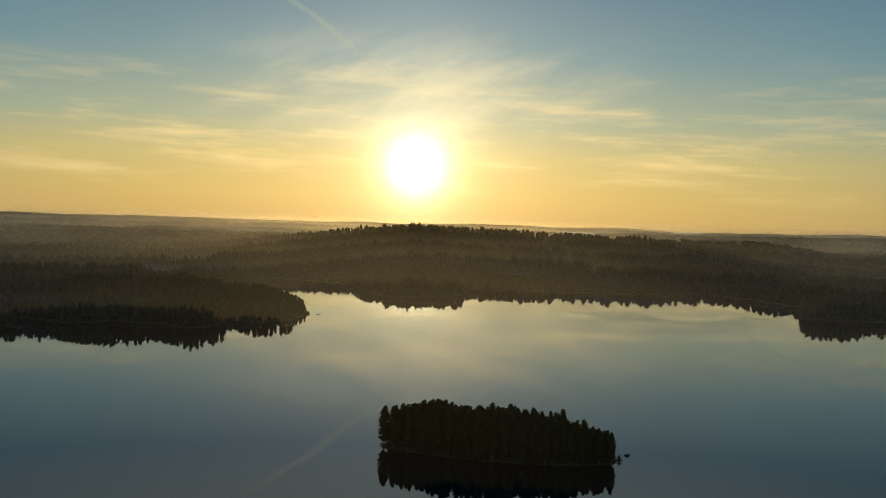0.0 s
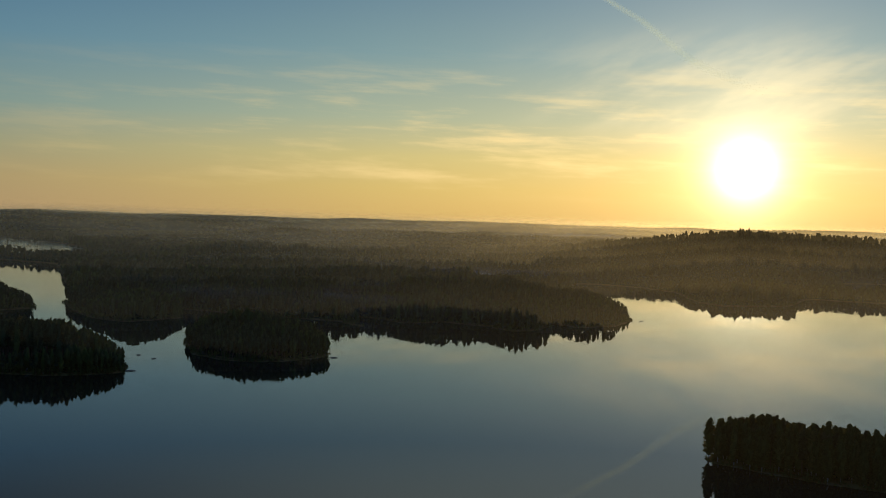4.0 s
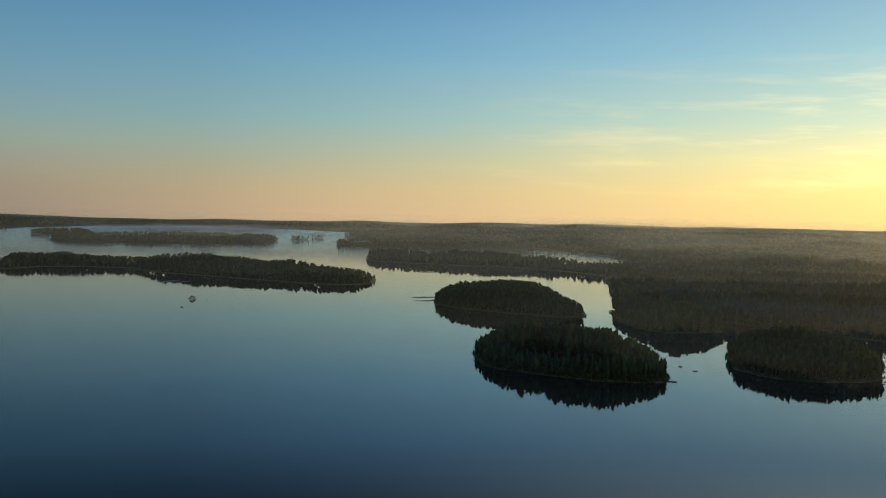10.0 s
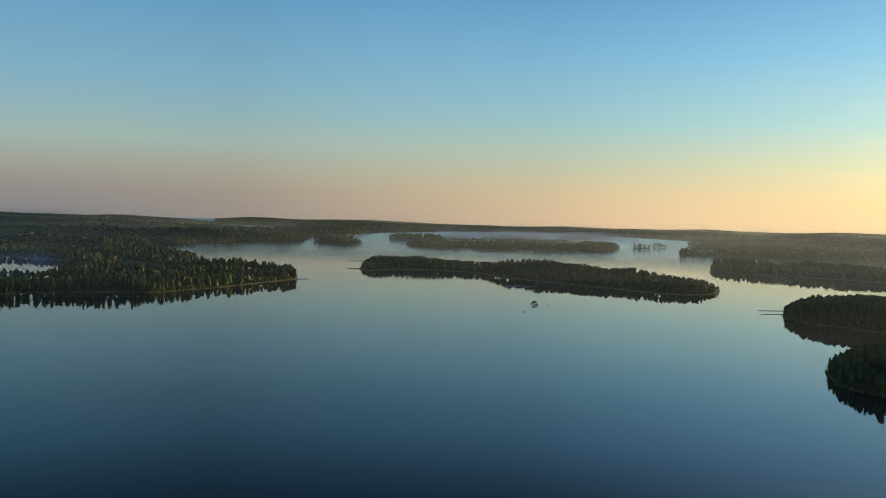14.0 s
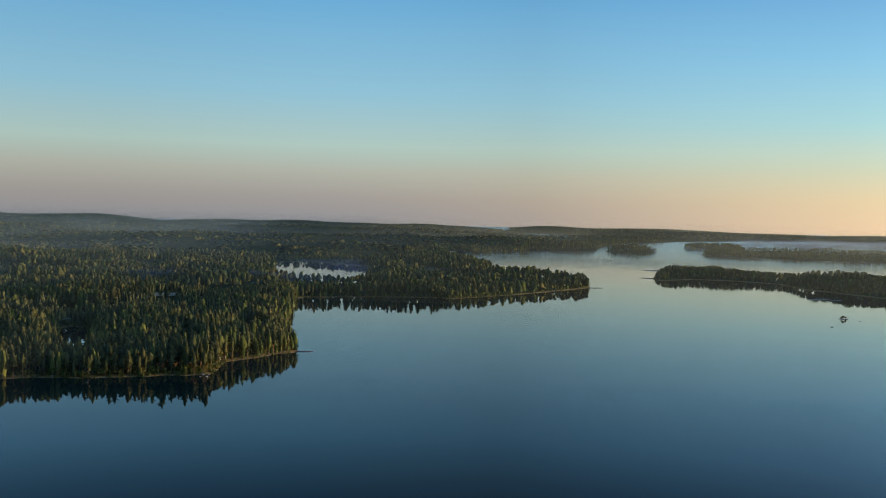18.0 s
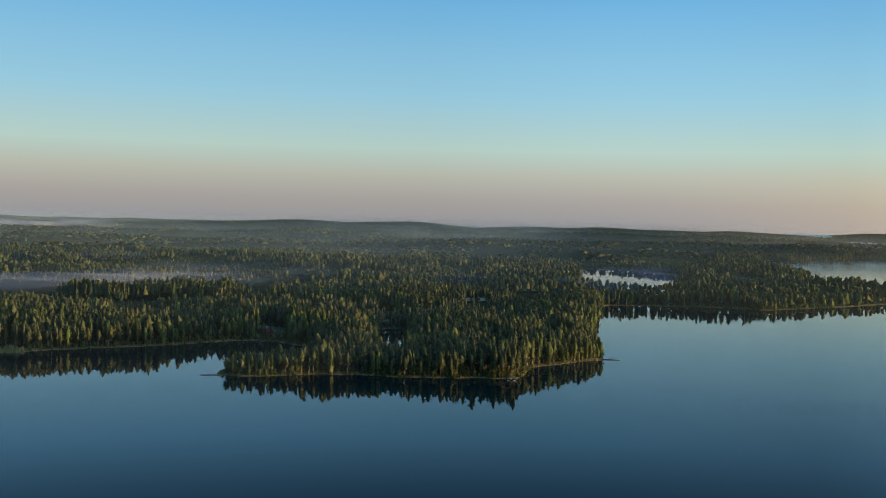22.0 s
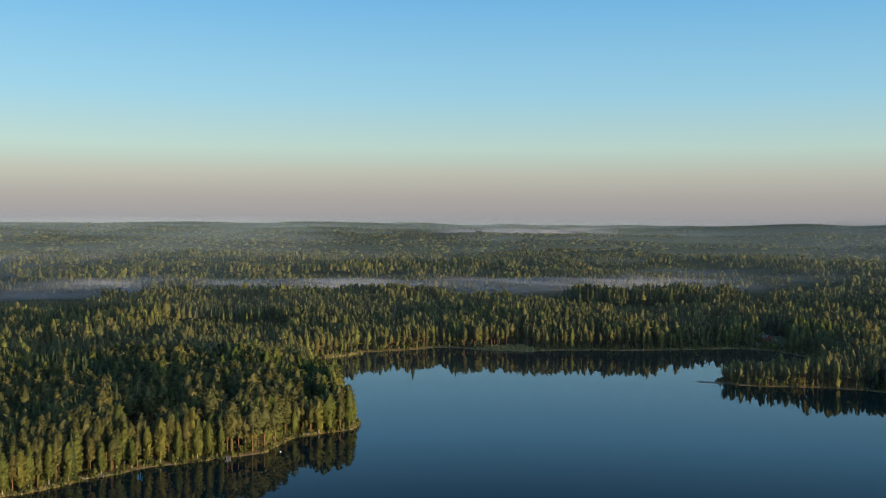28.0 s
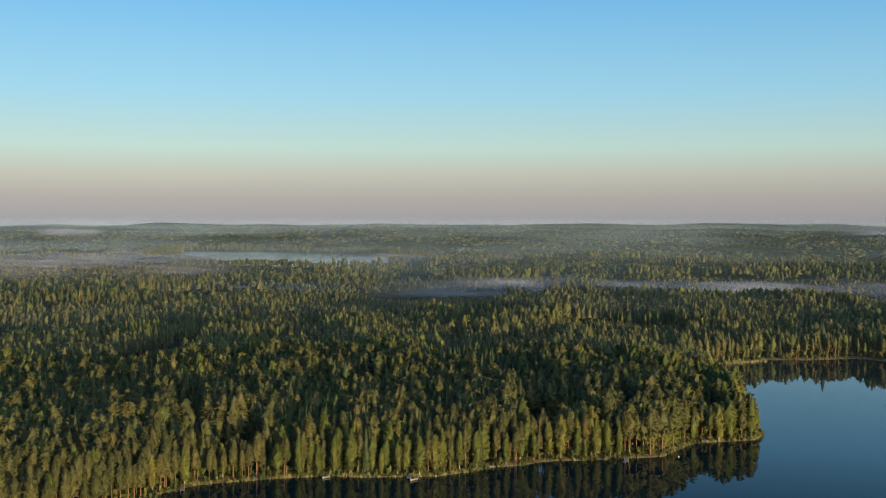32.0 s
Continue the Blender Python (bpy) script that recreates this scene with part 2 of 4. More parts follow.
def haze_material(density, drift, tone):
    """A see-through sheet in blue and golden tones that imitates thin morning haze; it thins upwards and hangs in
    drifts.
    """
    m, n = material("haze_sheet")
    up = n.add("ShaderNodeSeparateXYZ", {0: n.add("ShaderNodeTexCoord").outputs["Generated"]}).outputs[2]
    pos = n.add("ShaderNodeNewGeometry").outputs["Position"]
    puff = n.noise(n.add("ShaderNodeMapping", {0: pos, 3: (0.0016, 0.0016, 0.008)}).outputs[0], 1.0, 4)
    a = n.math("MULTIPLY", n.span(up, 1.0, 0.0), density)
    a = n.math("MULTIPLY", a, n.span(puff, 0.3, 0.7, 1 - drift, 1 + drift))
    # thinned by bearing from the camera, over the long open arm of the lake
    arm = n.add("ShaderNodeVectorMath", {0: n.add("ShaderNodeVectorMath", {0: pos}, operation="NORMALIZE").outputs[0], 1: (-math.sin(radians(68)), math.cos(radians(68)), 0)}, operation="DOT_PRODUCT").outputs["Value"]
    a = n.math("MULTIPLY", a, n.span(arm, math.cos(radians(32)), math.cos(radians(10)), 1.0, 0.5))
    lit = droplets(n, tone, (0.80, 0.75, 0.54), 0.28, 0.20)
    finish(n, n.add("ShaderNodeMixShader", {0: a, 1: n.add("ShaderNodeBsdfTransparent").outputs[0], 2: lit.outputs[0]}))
    return m


def mist_material(name, density, scale, tone):
    """A sheet of mist, soft towards its rim and torn into drifts."""
    m, n = material(name)
    g = n.add("ShaderNodeSeparateXYZ", {0: n.add("ShaderNodeTexCoord").outputs["Generated"]})
    pos = n.add("ShaderNodeNewGeometry").outputs["Position"]
    puff = n.noise(n.add("ShaderNodeMapping", {0: pos, 3: (scale, scale, scale * 5)}).outputs[0], 1.0, 5)
    ends = n.math("MULTIPLY", n.span(g.outputs[0], 0.0, 0.3), n.span(g.outputs[0], 1.0, 0.7))
    sides = n.math("MULTIPLY", n.span(g.outputs[1], 0.0, 0.42), n.span(g.outputs[1], 1.0, 0.58))
    body = n.math("MULTIPLY", ends, sides)
    a = n.math("MULTIPLY", n.math("MULTIPLY", body, density), n.span(puff, 0.30, 0.66, 0.05, 1.5))
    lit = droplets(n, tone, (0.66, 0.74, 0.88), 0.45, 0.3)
    finish(n, n.add("ShaderNodeMixShader", {0: a, 1: n.add("ShaderNodeBsdfTransparent").outputs[0], 2: lit.outputs[0]}))
    return m


# ---- the plan: shores in metres, east and north of the camera ----
COAST_EAST = ((496, 1130), (454, 1130), (407, 1148), (462, 1316), (437, 1428), (398, 1521), (263, 1480), (99, 1483), (45, 1497), (22, 1343), (-58,
    1294), (-89, 1330), (-135, 1508), (-194, 1578), (-252, 1610), (-303, 1600))
COAST_POINT = ((-264, 1413), (-226, 1328), (-188, 1226), (-152, 1118), (-134, 1043), (-141, 976), (-172, 940), (-197, 965), (-198, 933), (-203, 892),
    (-219, 878), (-252, 907), (-295, 915), (-327, 891), (-366, 915), (-402, 926), (-341, 836), (-383, 868), (-446, 876), (-537, 888), (-560, 893),
    (-606, 921), (-675, 955), (-789, 1019), (-845, 1073), (-910, 1146))
COAST_NORTH = ((-1181, 1470), (-1380, 1532), (-1520, 1526), (-1578, 1491), (-1722, 1449), (-1858, 1439), (-2072, 1617), (-2020, 1735), (-1971, 1998),
    (-2211, 2253), (-2382, 2045), (-2561, 1993), (-2683, 1956), (-2845, 2083), (-2859, 2325), (-2776, 2421), (-2901, 2529), (-3068, 2360), (-3166,
    2341), (-3270, 2437), (-3333, 2563), (-3586, 2459), (-3785, 2299), (-3863, 2231))
COAST_FAR = ((-3988, 2072), (-4059, 1724), (-4008, 1449), (-3913, 1295), (-3847, 1160), (-3715, 1034), (-3586, 986), (-3425, 930), (-3378, 752),
    (-3195, 542), (-3091, 469), (-3209, 430), (-3202, 389), (-2727, 332), (-2522, 364), (-2128, 360), (-2058, 349), (-1990, 287), (-1891, 331),
    (-1816, 405), (-1695, 444), (-1561, 420), (-1441, 322), (-1344, 229), (-1279, 156))
COAST_BAY = ((-1297, 154), (-1300, 97), (-1291, 30), (-1274, -33), (-1153, -33), (-1035, -32), (-908, -35), (-844, -28), (-760, -18), (-727, -43),
    (-700, -66), (-668, -66), (-644, -69), (-642, -92), (-632, -122), (-627, -145), (-629, -165), (-627, -189), (-612, -213), (-599, -238), (-602,
    -254), (-626, -255), (-651, -243), (-682, -220), (-717, -214), (-744, -232), (-777, -281), (-773, -308), (-741, -333), (-713, -359), (-687, -392),
    (-663, -420), (-652, -422), (-638, -460), (-627, -494))
COAST_WEST = ((-587, -503), (-566, -519), (-541, -518), (-515, -516), (-502, -515), (-472, -480), (-436, -435), (-409, -396), (-385, -361), (-366,
    -337), (-356, -331), (-348, -330), (-338, -334), (-330, -337), (-323, -338), (-306, -331), (-295, -326), (-284, -329), (-269, -333), (-247, -344),
    (-233, -343), (-221, -345), (-207, -344), (-195, -344), (-183, -349), (-167, -358), (-159, -365), (-149, -368), (-140, -371), (-134, -372), (-111,
    -378), (-98, -374), (-90, -369))
ISLE_NEAR = ((-26, 444), (-18, 437), (0, 429), (21, 422), (42, 418), (60, 417), (74, 422), (78, 431), (71, 442), (52, 452), (27, 458), (2, 467), (-19,
    462))
ISLE_BROAD = ((-546, 526), (-496, 485), (-472, 483), (-447, 487), (-424, 492), (-398, 499), (-381, 516), (-374, 527), (-386, 548), (-415, 575), (-470,
    614), (-511, 618), (-533, 580), (-573, 571))
ISLE_LONG = ((-922, 818), (-871, 783), (-815, 768), (-784, 777), (-741, 781), (-699, 792), (-682, 823), (-723, 856), (-810, 919), (-886, 943), (-953,
    917), (-956, 866))
ISLE_MID = ((-711, 895), (-631, 811), (-587, 776), (-539, 763), (-527, 791), (-517, 812), (-541, 855), (-595, 904), (-650, 919), (-732, 946))
ISLE_ROUND = ((-430, 683), (-382, 617), (-348, 600), (-324, 604), (-307, 620), (-296, 644), (-300, 670), (-341, 719), (-387, 749), (-419, 739), (-435,
    712))
ISLE_KING = ((-1874, 622), (-1796, 607), (-1855, 695), (-1835, 757), (-1756, 818), (-1614, 796), (-1518, 813), (-1458, 823), (-1402, 833), (-1310,
    849), (-1250, 860), (-1201, 886), (-1204, 942), (-1278, 1013), (-1353, 1049), (-1549, 1065), (-1813, 1104), (-2075, 1110), (-2019, 1009), (-1877,
    874), (-2038, 867), (-2167, 866), (-2130, 719))
ISLE_O = ((-3364, 946), (-3272, 987), (-3276, 1066), (-3373, 1138), (-3530, 1127), (-3525, 1022))
ISLE_P = ((-3250, 1236), (-3125, 1288), (-3030, 1409), (-2931, 1567), (-2881, 1818), (-3046, 1972), (-3221, 2057), (-3396, 1938), (-3522, 1637),
    (-3532, 1410))
ISLE_Q = ((-3692, 1326), (-3596, 1390), (-3530, 1500), (-3717, 1579), (-3786, 1416))
LAKE_BACK = ((-2328, 2031), (-2279, 2173), (-2180, 2277), (-2209, 2400), (-2094, 2438), (-1888, 2347), (-1648, 2149), (-1294, 1688), (-1378, 1664),
    (-1500, 1698), (-1608, 1710), (-1693, 1752), (-1857, 1771), (-1815, 1584))
LAKE_SMALL = ((-2280, -104), (-2287, -19), (-2162, 93), (-1603, 66), (-1536, 35), (-1610, -22), (-1628, -74))
LAKE_WEST = ((-876, -3153), (-1065, -3039), (-1249, -2806), (-1251, -2471), (-1000, -1975), (-890, -2000), (-745, -2040), (-680, -2120), (-706, -2546))
LAKE_THIN = ((119, 1965), (229, 2026), (180, 1589), (93, 1528))
LAKE_DAWN = ((-1090, 4057), (-852, 4218), (-529, 4262), (-500, 4028), (-799, 3958), (-1039, 3868))
LAKE_POND = ((-893, -222), (-911, -216), (-903, -200), (-701, -155), (-693, -172))
LAKE_N2 = ((-3018, 1322), (-2932, 1285), (-2844, 1446), (-2826, 1676), (-2938, 1743))


def at(bearing, reach):
    """A place by its bearing, degrees anticlockwise from north, and its distance from the camera."""
    return -reach * math.sin(radians(bearing)), reach * math.cos(radians(bearing))


COAST_BEHIND = [at(b, r) for b, r in ((166, 372), (172, 352), (182, 350), (200, 480), (240, 800), (285, 1050), (320, 1150))]
SHORE = [*COAST_EAST, *COAST_POINT, *COAST_NORTH, *COAST_FAR, *COAST_BAY, *COAST_WEST, *COAST_BEHIND]
ISLES = {"near": ISLE_NEAR, "broad": ISLE_BROAD, "long": ISLE_LONG, "mid": ISLE_MID, "round": ISLE_ROUND, "king": ISLE_KING, "o": ISLE_O, "p": ISLE_P, "q": ISLE_Q}
ISLETS = [((-3041, 551), 26), ((-3049, 612), 24), ((-3062, 2071), 45), ((-2727, 1837), 16), ((-3133, 2195), 34), ((-3160, 2260), 22)]
for k, (c, r) in enumerate(ISLETS):
    ISLES[f"islet{k}"] = [(c[0] + r * math.cos(a), c[1] + r * math.sin(a)) for a in (0, 1.05, 2.09, 3.14, 4.19, 5.24)]
LAKES = [LAKE_BACK, LAKE_SMALL, LAKE_WEST, LAKE_THIN, LAKE_DAWN, LAKE_POND]


def inside(poly, x, y):
    """Signed distance to the edge of a closed line, above nought inside it."""
    pts = np.asarray(poly, float)
    best, within = np.full(x.shape, 1e18), np.zeros(x.shape, bool)
    for (ax, ay), (bx, by) in zip(pts, np.roll(pts, -1, 0)):
        dx, dy = bx - ax, by - ay
        k = np.clip(((x - ax) * dx + (y - ay) * dy) / (dx * dx + dy * dy + 1e-9), 0, 1)
        np.minimum(best, (x - ax - k * dx) ** 2 + (y - ay - k * dy) ** 2, out=best)
        cross = (ay > y) != (by > y)
        within ^= cross & (x < dx * (y - ay) / (dy if dy else 1e-9) + ax)
    return np.where(within, 1, -1) * np.sqrt(best)


WAVES = np.random.default_rng(5)
WAVE_SET = [(WAVES.uniform(0, 6.28), WAVES.uniform(0.6, 1.7), WAVES.uniform(0, 6.28)) for _ in range(14)]


def roll(x, y, size):
    """Smooth waves of about that size, -1 to 1."""
    s = sum(np.sin((x * math.cos(a) + y * math.sin(a)) * f * 6.28 / size + p + 1.3 * np.sin((y * math.cos(a) - x * math.sin(a)) * 4.1 * f / size)) for a, f, p in WAVE_SET)
    return s / 5.0


def land(x, y):
    """Metres inland of the nearest shore; below nought on water."""
    d = -inside(SHORE, x, y)
    for p in ISLES.values():
        pts = np.asarray(p, float)
        m = (x > pts[:, 0].min() - 300) & (x < pts[:, 0].max() + 300) & (y > pts[:, 1].min() - 300) & (y < pts[:, 1].max() + 300)
        d[m] = np.maximum(d[m], inside(p, x[m], y[m]))
    for p in LAKES:
        pts = np.asarray(p, float)
        m = (x > pts[:, 0].min() - 200) & (x < pts[:, 0].max() + 200) & (y > pts[:, 1].min() - 200) & (y < pts[:, 1].max() + 200)
        d[m] = np.minimum(d[m], -inside(p, x[m], y[m]))
    r = np.hypot(x, y)
    return d + (roll(x, y, 38) * 1.6 + roll(x, y, 11) * 0.7) * np.clip(r / 700, 0.5, 2.0)


RIM, BOWL = 4930.0, 3000.0


def rise(r):
    """The far country is drawn in to RIM and raised from the lake up, so that it meets the skyline in the camera's
    view.
    """
    k = np.clip((r - BOWL) / (RIM - BOWL), 0, 1)
    return np.where(r > BOWL, np.maximum(EYE - r * (60 - 51 * k) / 1800, 0), 0)


RIDGES = (1950, 2330, 2740, 3160, 3560, 3960, 4340, 4720)
RIDGE_TALL = (10, 10, 10, 9, 8, 6, 3, 2)
HILLS = [(*at(4, 2350), 280, 420, 33), (*at(-6, 2600), 420, 380, 24), (*at(-15, 2700), 420, 380, 18), (*at(161, 4050), 900, 420, 17), (*at(150, 4200), 700, 300, 13),
         (*at(107, 4780), 380, 200, 12), (*at(40, 4700), 110, 160, 20), (*at(37, 4600), 90, 150, 10), (*at(14, 4600), 120, 160, 15), (*at(9.5, 4650), 150, 160, 12),
         (*at(-2, 4500), 160, 200, 16), (*at(24, 4700), 300, 200, 5), (*at(130, 4800), 380, 160, 5), (*at(141, 4850), 260, 160, 5),
         (-190, 1180, 140, 120, 9), (-1480, 900, 160, 120, 8), (-1820, 560, 160, 120, 8), (-640, -640, 180, 150, 7), (-1185, -182, 70, 60, 9)]


def relief(x, y, d):
    """Height of the ground."""
    r = np.hypot(x, y)
    up = np.clip(d, 0, None)
    z = np.minimum(up * 0.14, 1.3) + 2.2 * (1 - np.exp(-up / 130)) + (roll(x, y, 520) + 0.2) * 2.6 * (1 - np.exp(-up / 320)) + np.clip(r - 3200, 0, 1700) / 1700 * 5 * roll(x, y, 900) * (1 - np.exp(-up / 260))
    # long low ridges one behind the other, across the line of sight
    bear = np.arctan2(-x, y)
    ridge = np.clip(roll(bear * 1500, r * 1.4, 1500) + 0.3 * roll(bear * 2600, r * 2, 900), -0.4, 1.2)
    z = z + 11 * np.clip((r - 1300) / 900, 0, 1) * np.clip((4900 - r) / 400, 0, 1) * ridge * (1 - np.exp(-up / 330))
    for hx, hy, sx, sy, h in HILLS:
        b = math.atan2(hx, hy)
        u, v = (x - hx) * math.cos(b) - (y - hy) * math.sin(b), (x - hx) * math.sin(b) + (y - hy) * math.cos(b)
        z = z + h * np.exp(-0.5 * ((u / sx) ** 2 + (v / sy) ** 2)) * (1 - np.exp(-up / 120))
    # wooded crests in rings round the camera, sized to show in its view, with hollows behind them
    for k, far_r in enumerate(RIDGES):
        crest = far_r + 90 * np.sin(bear * (5 + k) + k * 1.7) + 35 * np.sin(bear * (17 + 2 * k) + k)
        tall = np.clip(0.55 + 0.5 * np.sin(bear * (7 + 1.7 * k) + 2.1 * k) + 0.35 * np.sin(bear * (23 + 3 * k) + k * k) + 0.15 * np.sin(bear * 61 + k), 0, 1.5)
        z = z + RIDGE_TALL[k] * r / 1800 * tall * np.exp(-0.5 * ((r - crest) / (70 + 8 * k)) ** 2) * (1 - np.exp(-up / 160))
    return np.where(d > 0, z, np.clip(d * 0.16, -3, 0)) + rise(r)


def mesh(name, verts, faces, mats, which=None, tint=None, smooth=False, bend=None):
    """A mesh from arrays; faces all have the same number of corners."""
    me = bpy.data.meshes.new(name)
    faces = np.asarray(faces, np.int32)
    k = faces.shape[1]
    me.vertices.add(len(verts))
    me.vertices.foreach_set("co", np.ascontiguousarray(verts, np.float32).ravel())
    me.loops.add(faces.size)
    me.loops.foreach_set("vertex_index", faces.ravel())
    me.polygons.add(len(faces))
    me.polygons.foreach_set("loop_start", np.arange(0, faces.size, k, dtype=np.int32))
    for m in mats:
        me.materials.append(m)
    if which is not None:
        me.polygons.foreach_set("material_index", np.asarray(which, np.int32))
    me.update(calc_edges=True)
    if smooth:
        me.shade_smooth()
    if tint is not None:
        me.attributes.new("tint", "FLOAT", "FACE").data.foreach_set("value", np.asarray(tint, np.float32))
    if bend is not None:
        me.attributes.new("bend", "FLOAT_VECTOR", "POINT").data.foreach_set("vector", np.ascontiguousarray(bend, np.float32).ravel())
    return me


def sheet(rows, cols, wrap=False):
    """Quads of a grid of rows x cols points."""
    a = (np.arange(rows - 1)[:, None] * cols + np.arange(cols - (0 if wrap else 1))[None]).ravel()
    b = a + 1
    if wrap:
        b = np.where(b % cols == 0, b - cols, b)
    return np.stack([a, b, b + cols, a + cols], 1)


# ---- ground and lake ----
BEARINGS = np.radians(np.concatenate([np.arange(-27, 177, 0.5), np.arange(177, 333, 2.0)]))
REACHES = np.concatenate([[60, 200], 300 * np.exp(np.arange(0, math.log(RIM / 300), 0.012)), [RIM]])
GB, GR = np.meshgrid(BEARINGS, REACHES)
GX, GY = -GR * np.sin(GB), GR * np.cos(GB)
GD = land(GX, GY)
GZ = relief(GX, GY, GD)


def lookup(x, y, table):
    """A value of the ground's grid at any place in the country ahead."""
    b = np.degrees(np.arctan2(-x, y))
    b = np.where(b < -100, b + 360, b)
    u = np.clip((b + 27) / 0.5, 0, 406.99)
    v = np.interp(np.hypot(x, y), REACHES, np.arange(len(REACHES)))
    i, j = np.floor(v).astype(int).clip(0, len(REACHES) - 2), np.floor(u).astype(int)
    fv, fu = v - i, u - j
    return (table[i, j] * (1 - fv) + table[i + 1, j] * fv) * (1 - fu) + (table[i, j + 1] * (1 - fv) + table[i + 1, j + 1] * fv) * fu


ground = tagged(new("ground", mesh("ground", np.stack([GX, GY, GZ], -1).reshape(-1, 3), sheet(*GX.shape, True)[:, ::-1], [GROUND], smooth=True)),
                "dark forest floor with stony lake shores", "ground", kind="structure")
WR = np.concatenate([[0.5], np.arange(150, 3000, 150), np.arange(3000, RIM, 60), [RIM]])
WB = np.radians(np.arange(0, 360, 2.0))
WBB, WRR = np.meshgrid(WB, WR)
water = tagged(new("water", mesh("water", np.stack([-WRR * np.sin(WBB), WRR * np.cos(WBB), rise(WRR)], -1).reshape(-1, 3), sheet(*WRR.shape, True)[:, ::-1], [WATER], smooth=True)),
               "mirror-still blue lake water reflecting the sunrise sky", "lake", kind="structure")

# ---- trees ----
RNG = np.random.default_rng(11)


def foliage_shape(kind, sides, rings, fringe, size, seed):
    """The crown of a tree one metre high: an uneven body with ragged tufts of needles or leaves over it. Points, three to a face."""
    g = np.random.default_rng(seed)
    lo, top, wide = {"spruce": (0.06, 0.95, 0.122), "pine": (0.38, 0.95, 0.118), "birch": (0.14, 0.95, 0.140)}[kind]

    def reach(u):
        if kind == "spruce":
            return wide * (1 - 0.95 * u) ** 0.6
        mid = 0.28 if kind == "pine" else 0.36
        return wide * np.where(u < mid, np.sqrt(np.clip(1 - ((u - mid) / 0.45) ** 2, 0.05, 1)), np.clip(1 - ((u - mid) / (1.04 - mid)) ** 2.5, 0.05, 1))

    u = (np.linspace(0.0, 1.0, rings + 1)[:-1] if kind == "spruce" else np.linspace(0.0, 0.9, rings)) if rings > 1 else np.array([0.12 if kind == "spruce" else 0.4])
    a = (np.arange(sides)[None] + 0.5 * (np.arange(rings) % 2)[:, None] + g.normal(0, 0.12, (rings, sides))) * 6.283 / sides
    step = (1 + 0.10 * (-1.0) ** np.arange(rings))[:, None] if rings > 3 and kind == "spruce" else 1.0
    rho = (0.74 if fringe > 15 else 1.0) * reach(u)[:, None] * step * np.clip(1 + g.normal(0, 0.27 if kind != "spruce" else 0.17, (rings, sides)), 0.5, 1.5)
    h = lo + (top - lo) * u[:, None] + g.normal(0, 0.22 * (top - lo) / max(rings, 3), (rings, sides))
    ring = np.stack([np.cos(a) * rho, np.sin(a) * rho, h], -1)
    nxt = np.roll(ring, -1, 1)
    tip = np.broadcast_to((g.normal(0, 0.008), g.normal(0, 0.008), 0.985 if kind == "spruce" else 0.965), ring[0].shape)
    F = []
    for k in range(rings - 1):
        F += [np.stack([ring[k], nxt[k], nxt[k + 1]], 1), np.stack([ring[k], nxt[k + 1], ring[k + 1]], 1)]
    F.append(np.stack([ring[-1], nxt[-1], tip], 1))
    if rings > 2:
        F.append(np.stack([nxt[0], ring[0], np.broadcast_to((0, 0, lo - 0.02), ring[0].shape)], 1))
    if fringe:
        v = 1 - np.sqrt(1 - 0.98 * g.random(fringe)) if kind == "spruce" else g.random(fringe)
        # branches stand in whorls
        whorls = 11 if kind == "spruce" else 8
        v = np.clip((np.floor(v * whorls) + 0.1 + 0.8 * g.random(fringe)) / whorls, 0, 0.98)
        b = g.random(fringe) * 6.283
        out, tan, up = np.stack([np.cos(b), np.sin(b), 0 * b], 1), np.stack([-np.sin(b), np.cos(b), 0 * b], 1), np.array([0, 0, 1.0])
        r, z, s = reach(v), lo + (top - lo) * v, size * (0.6 + 0.8 * g.random(fringe))
        if kind == "spruce":
            s = s * (0.45 + 0.8 * (1 - v))
        else:
            s = s * (0.5 + 0.65 * np.sqrt(1 - v))
        droop = s * (g.uniform(-0.9, 0.1, fringe) if kind == "spruce" else g.uniform(-0.5, 0.9, fringe))
        twist = g.uniform(-1.3, 1.3, fringe)
        side = tan * np.cos(twist)[:, None] + up * np.sin(twist)[:, None]
        root = out * (r * g.uniform(0.45, 0.85, fringe))[:, None] + up * z[:, None]
        end = out * (r * 0.85 + s * 0.75)[:, None] + up * (z + droop)[:, None]
        F.append(np.stack([root + side * (s * 0.62)[:, None], end, root - side * (s * 0.62)[:, None]], 1))
    return np.concatenate([np.asarray(f).reshape(-1, 3) for f in F])


def crown_normals(kind, p):
    """The way the crown's surface faces at points of it."""
    lo, top, lean = {"spruce": (0.05, 0.95, 0.35), "pine": (0.38, 0.95, 0.2), "birch": (0.10, 0.95, 0.15)}[kind]
    u = np.clip((p[:, 2] - lo) / (top - lo), 0, 1)
    flat = p[:, :2] / (np.hypot(p[:, 0], p[:, 1])[:, None] + 0.012)
    up = lean + 1.9 * (u - 0.45) * np.clip(u * 1.4, 0.25, 1.0)
    q = np.c_[flat, up]
    return q / np.linalg.norm(q, axis=1)[:, None]


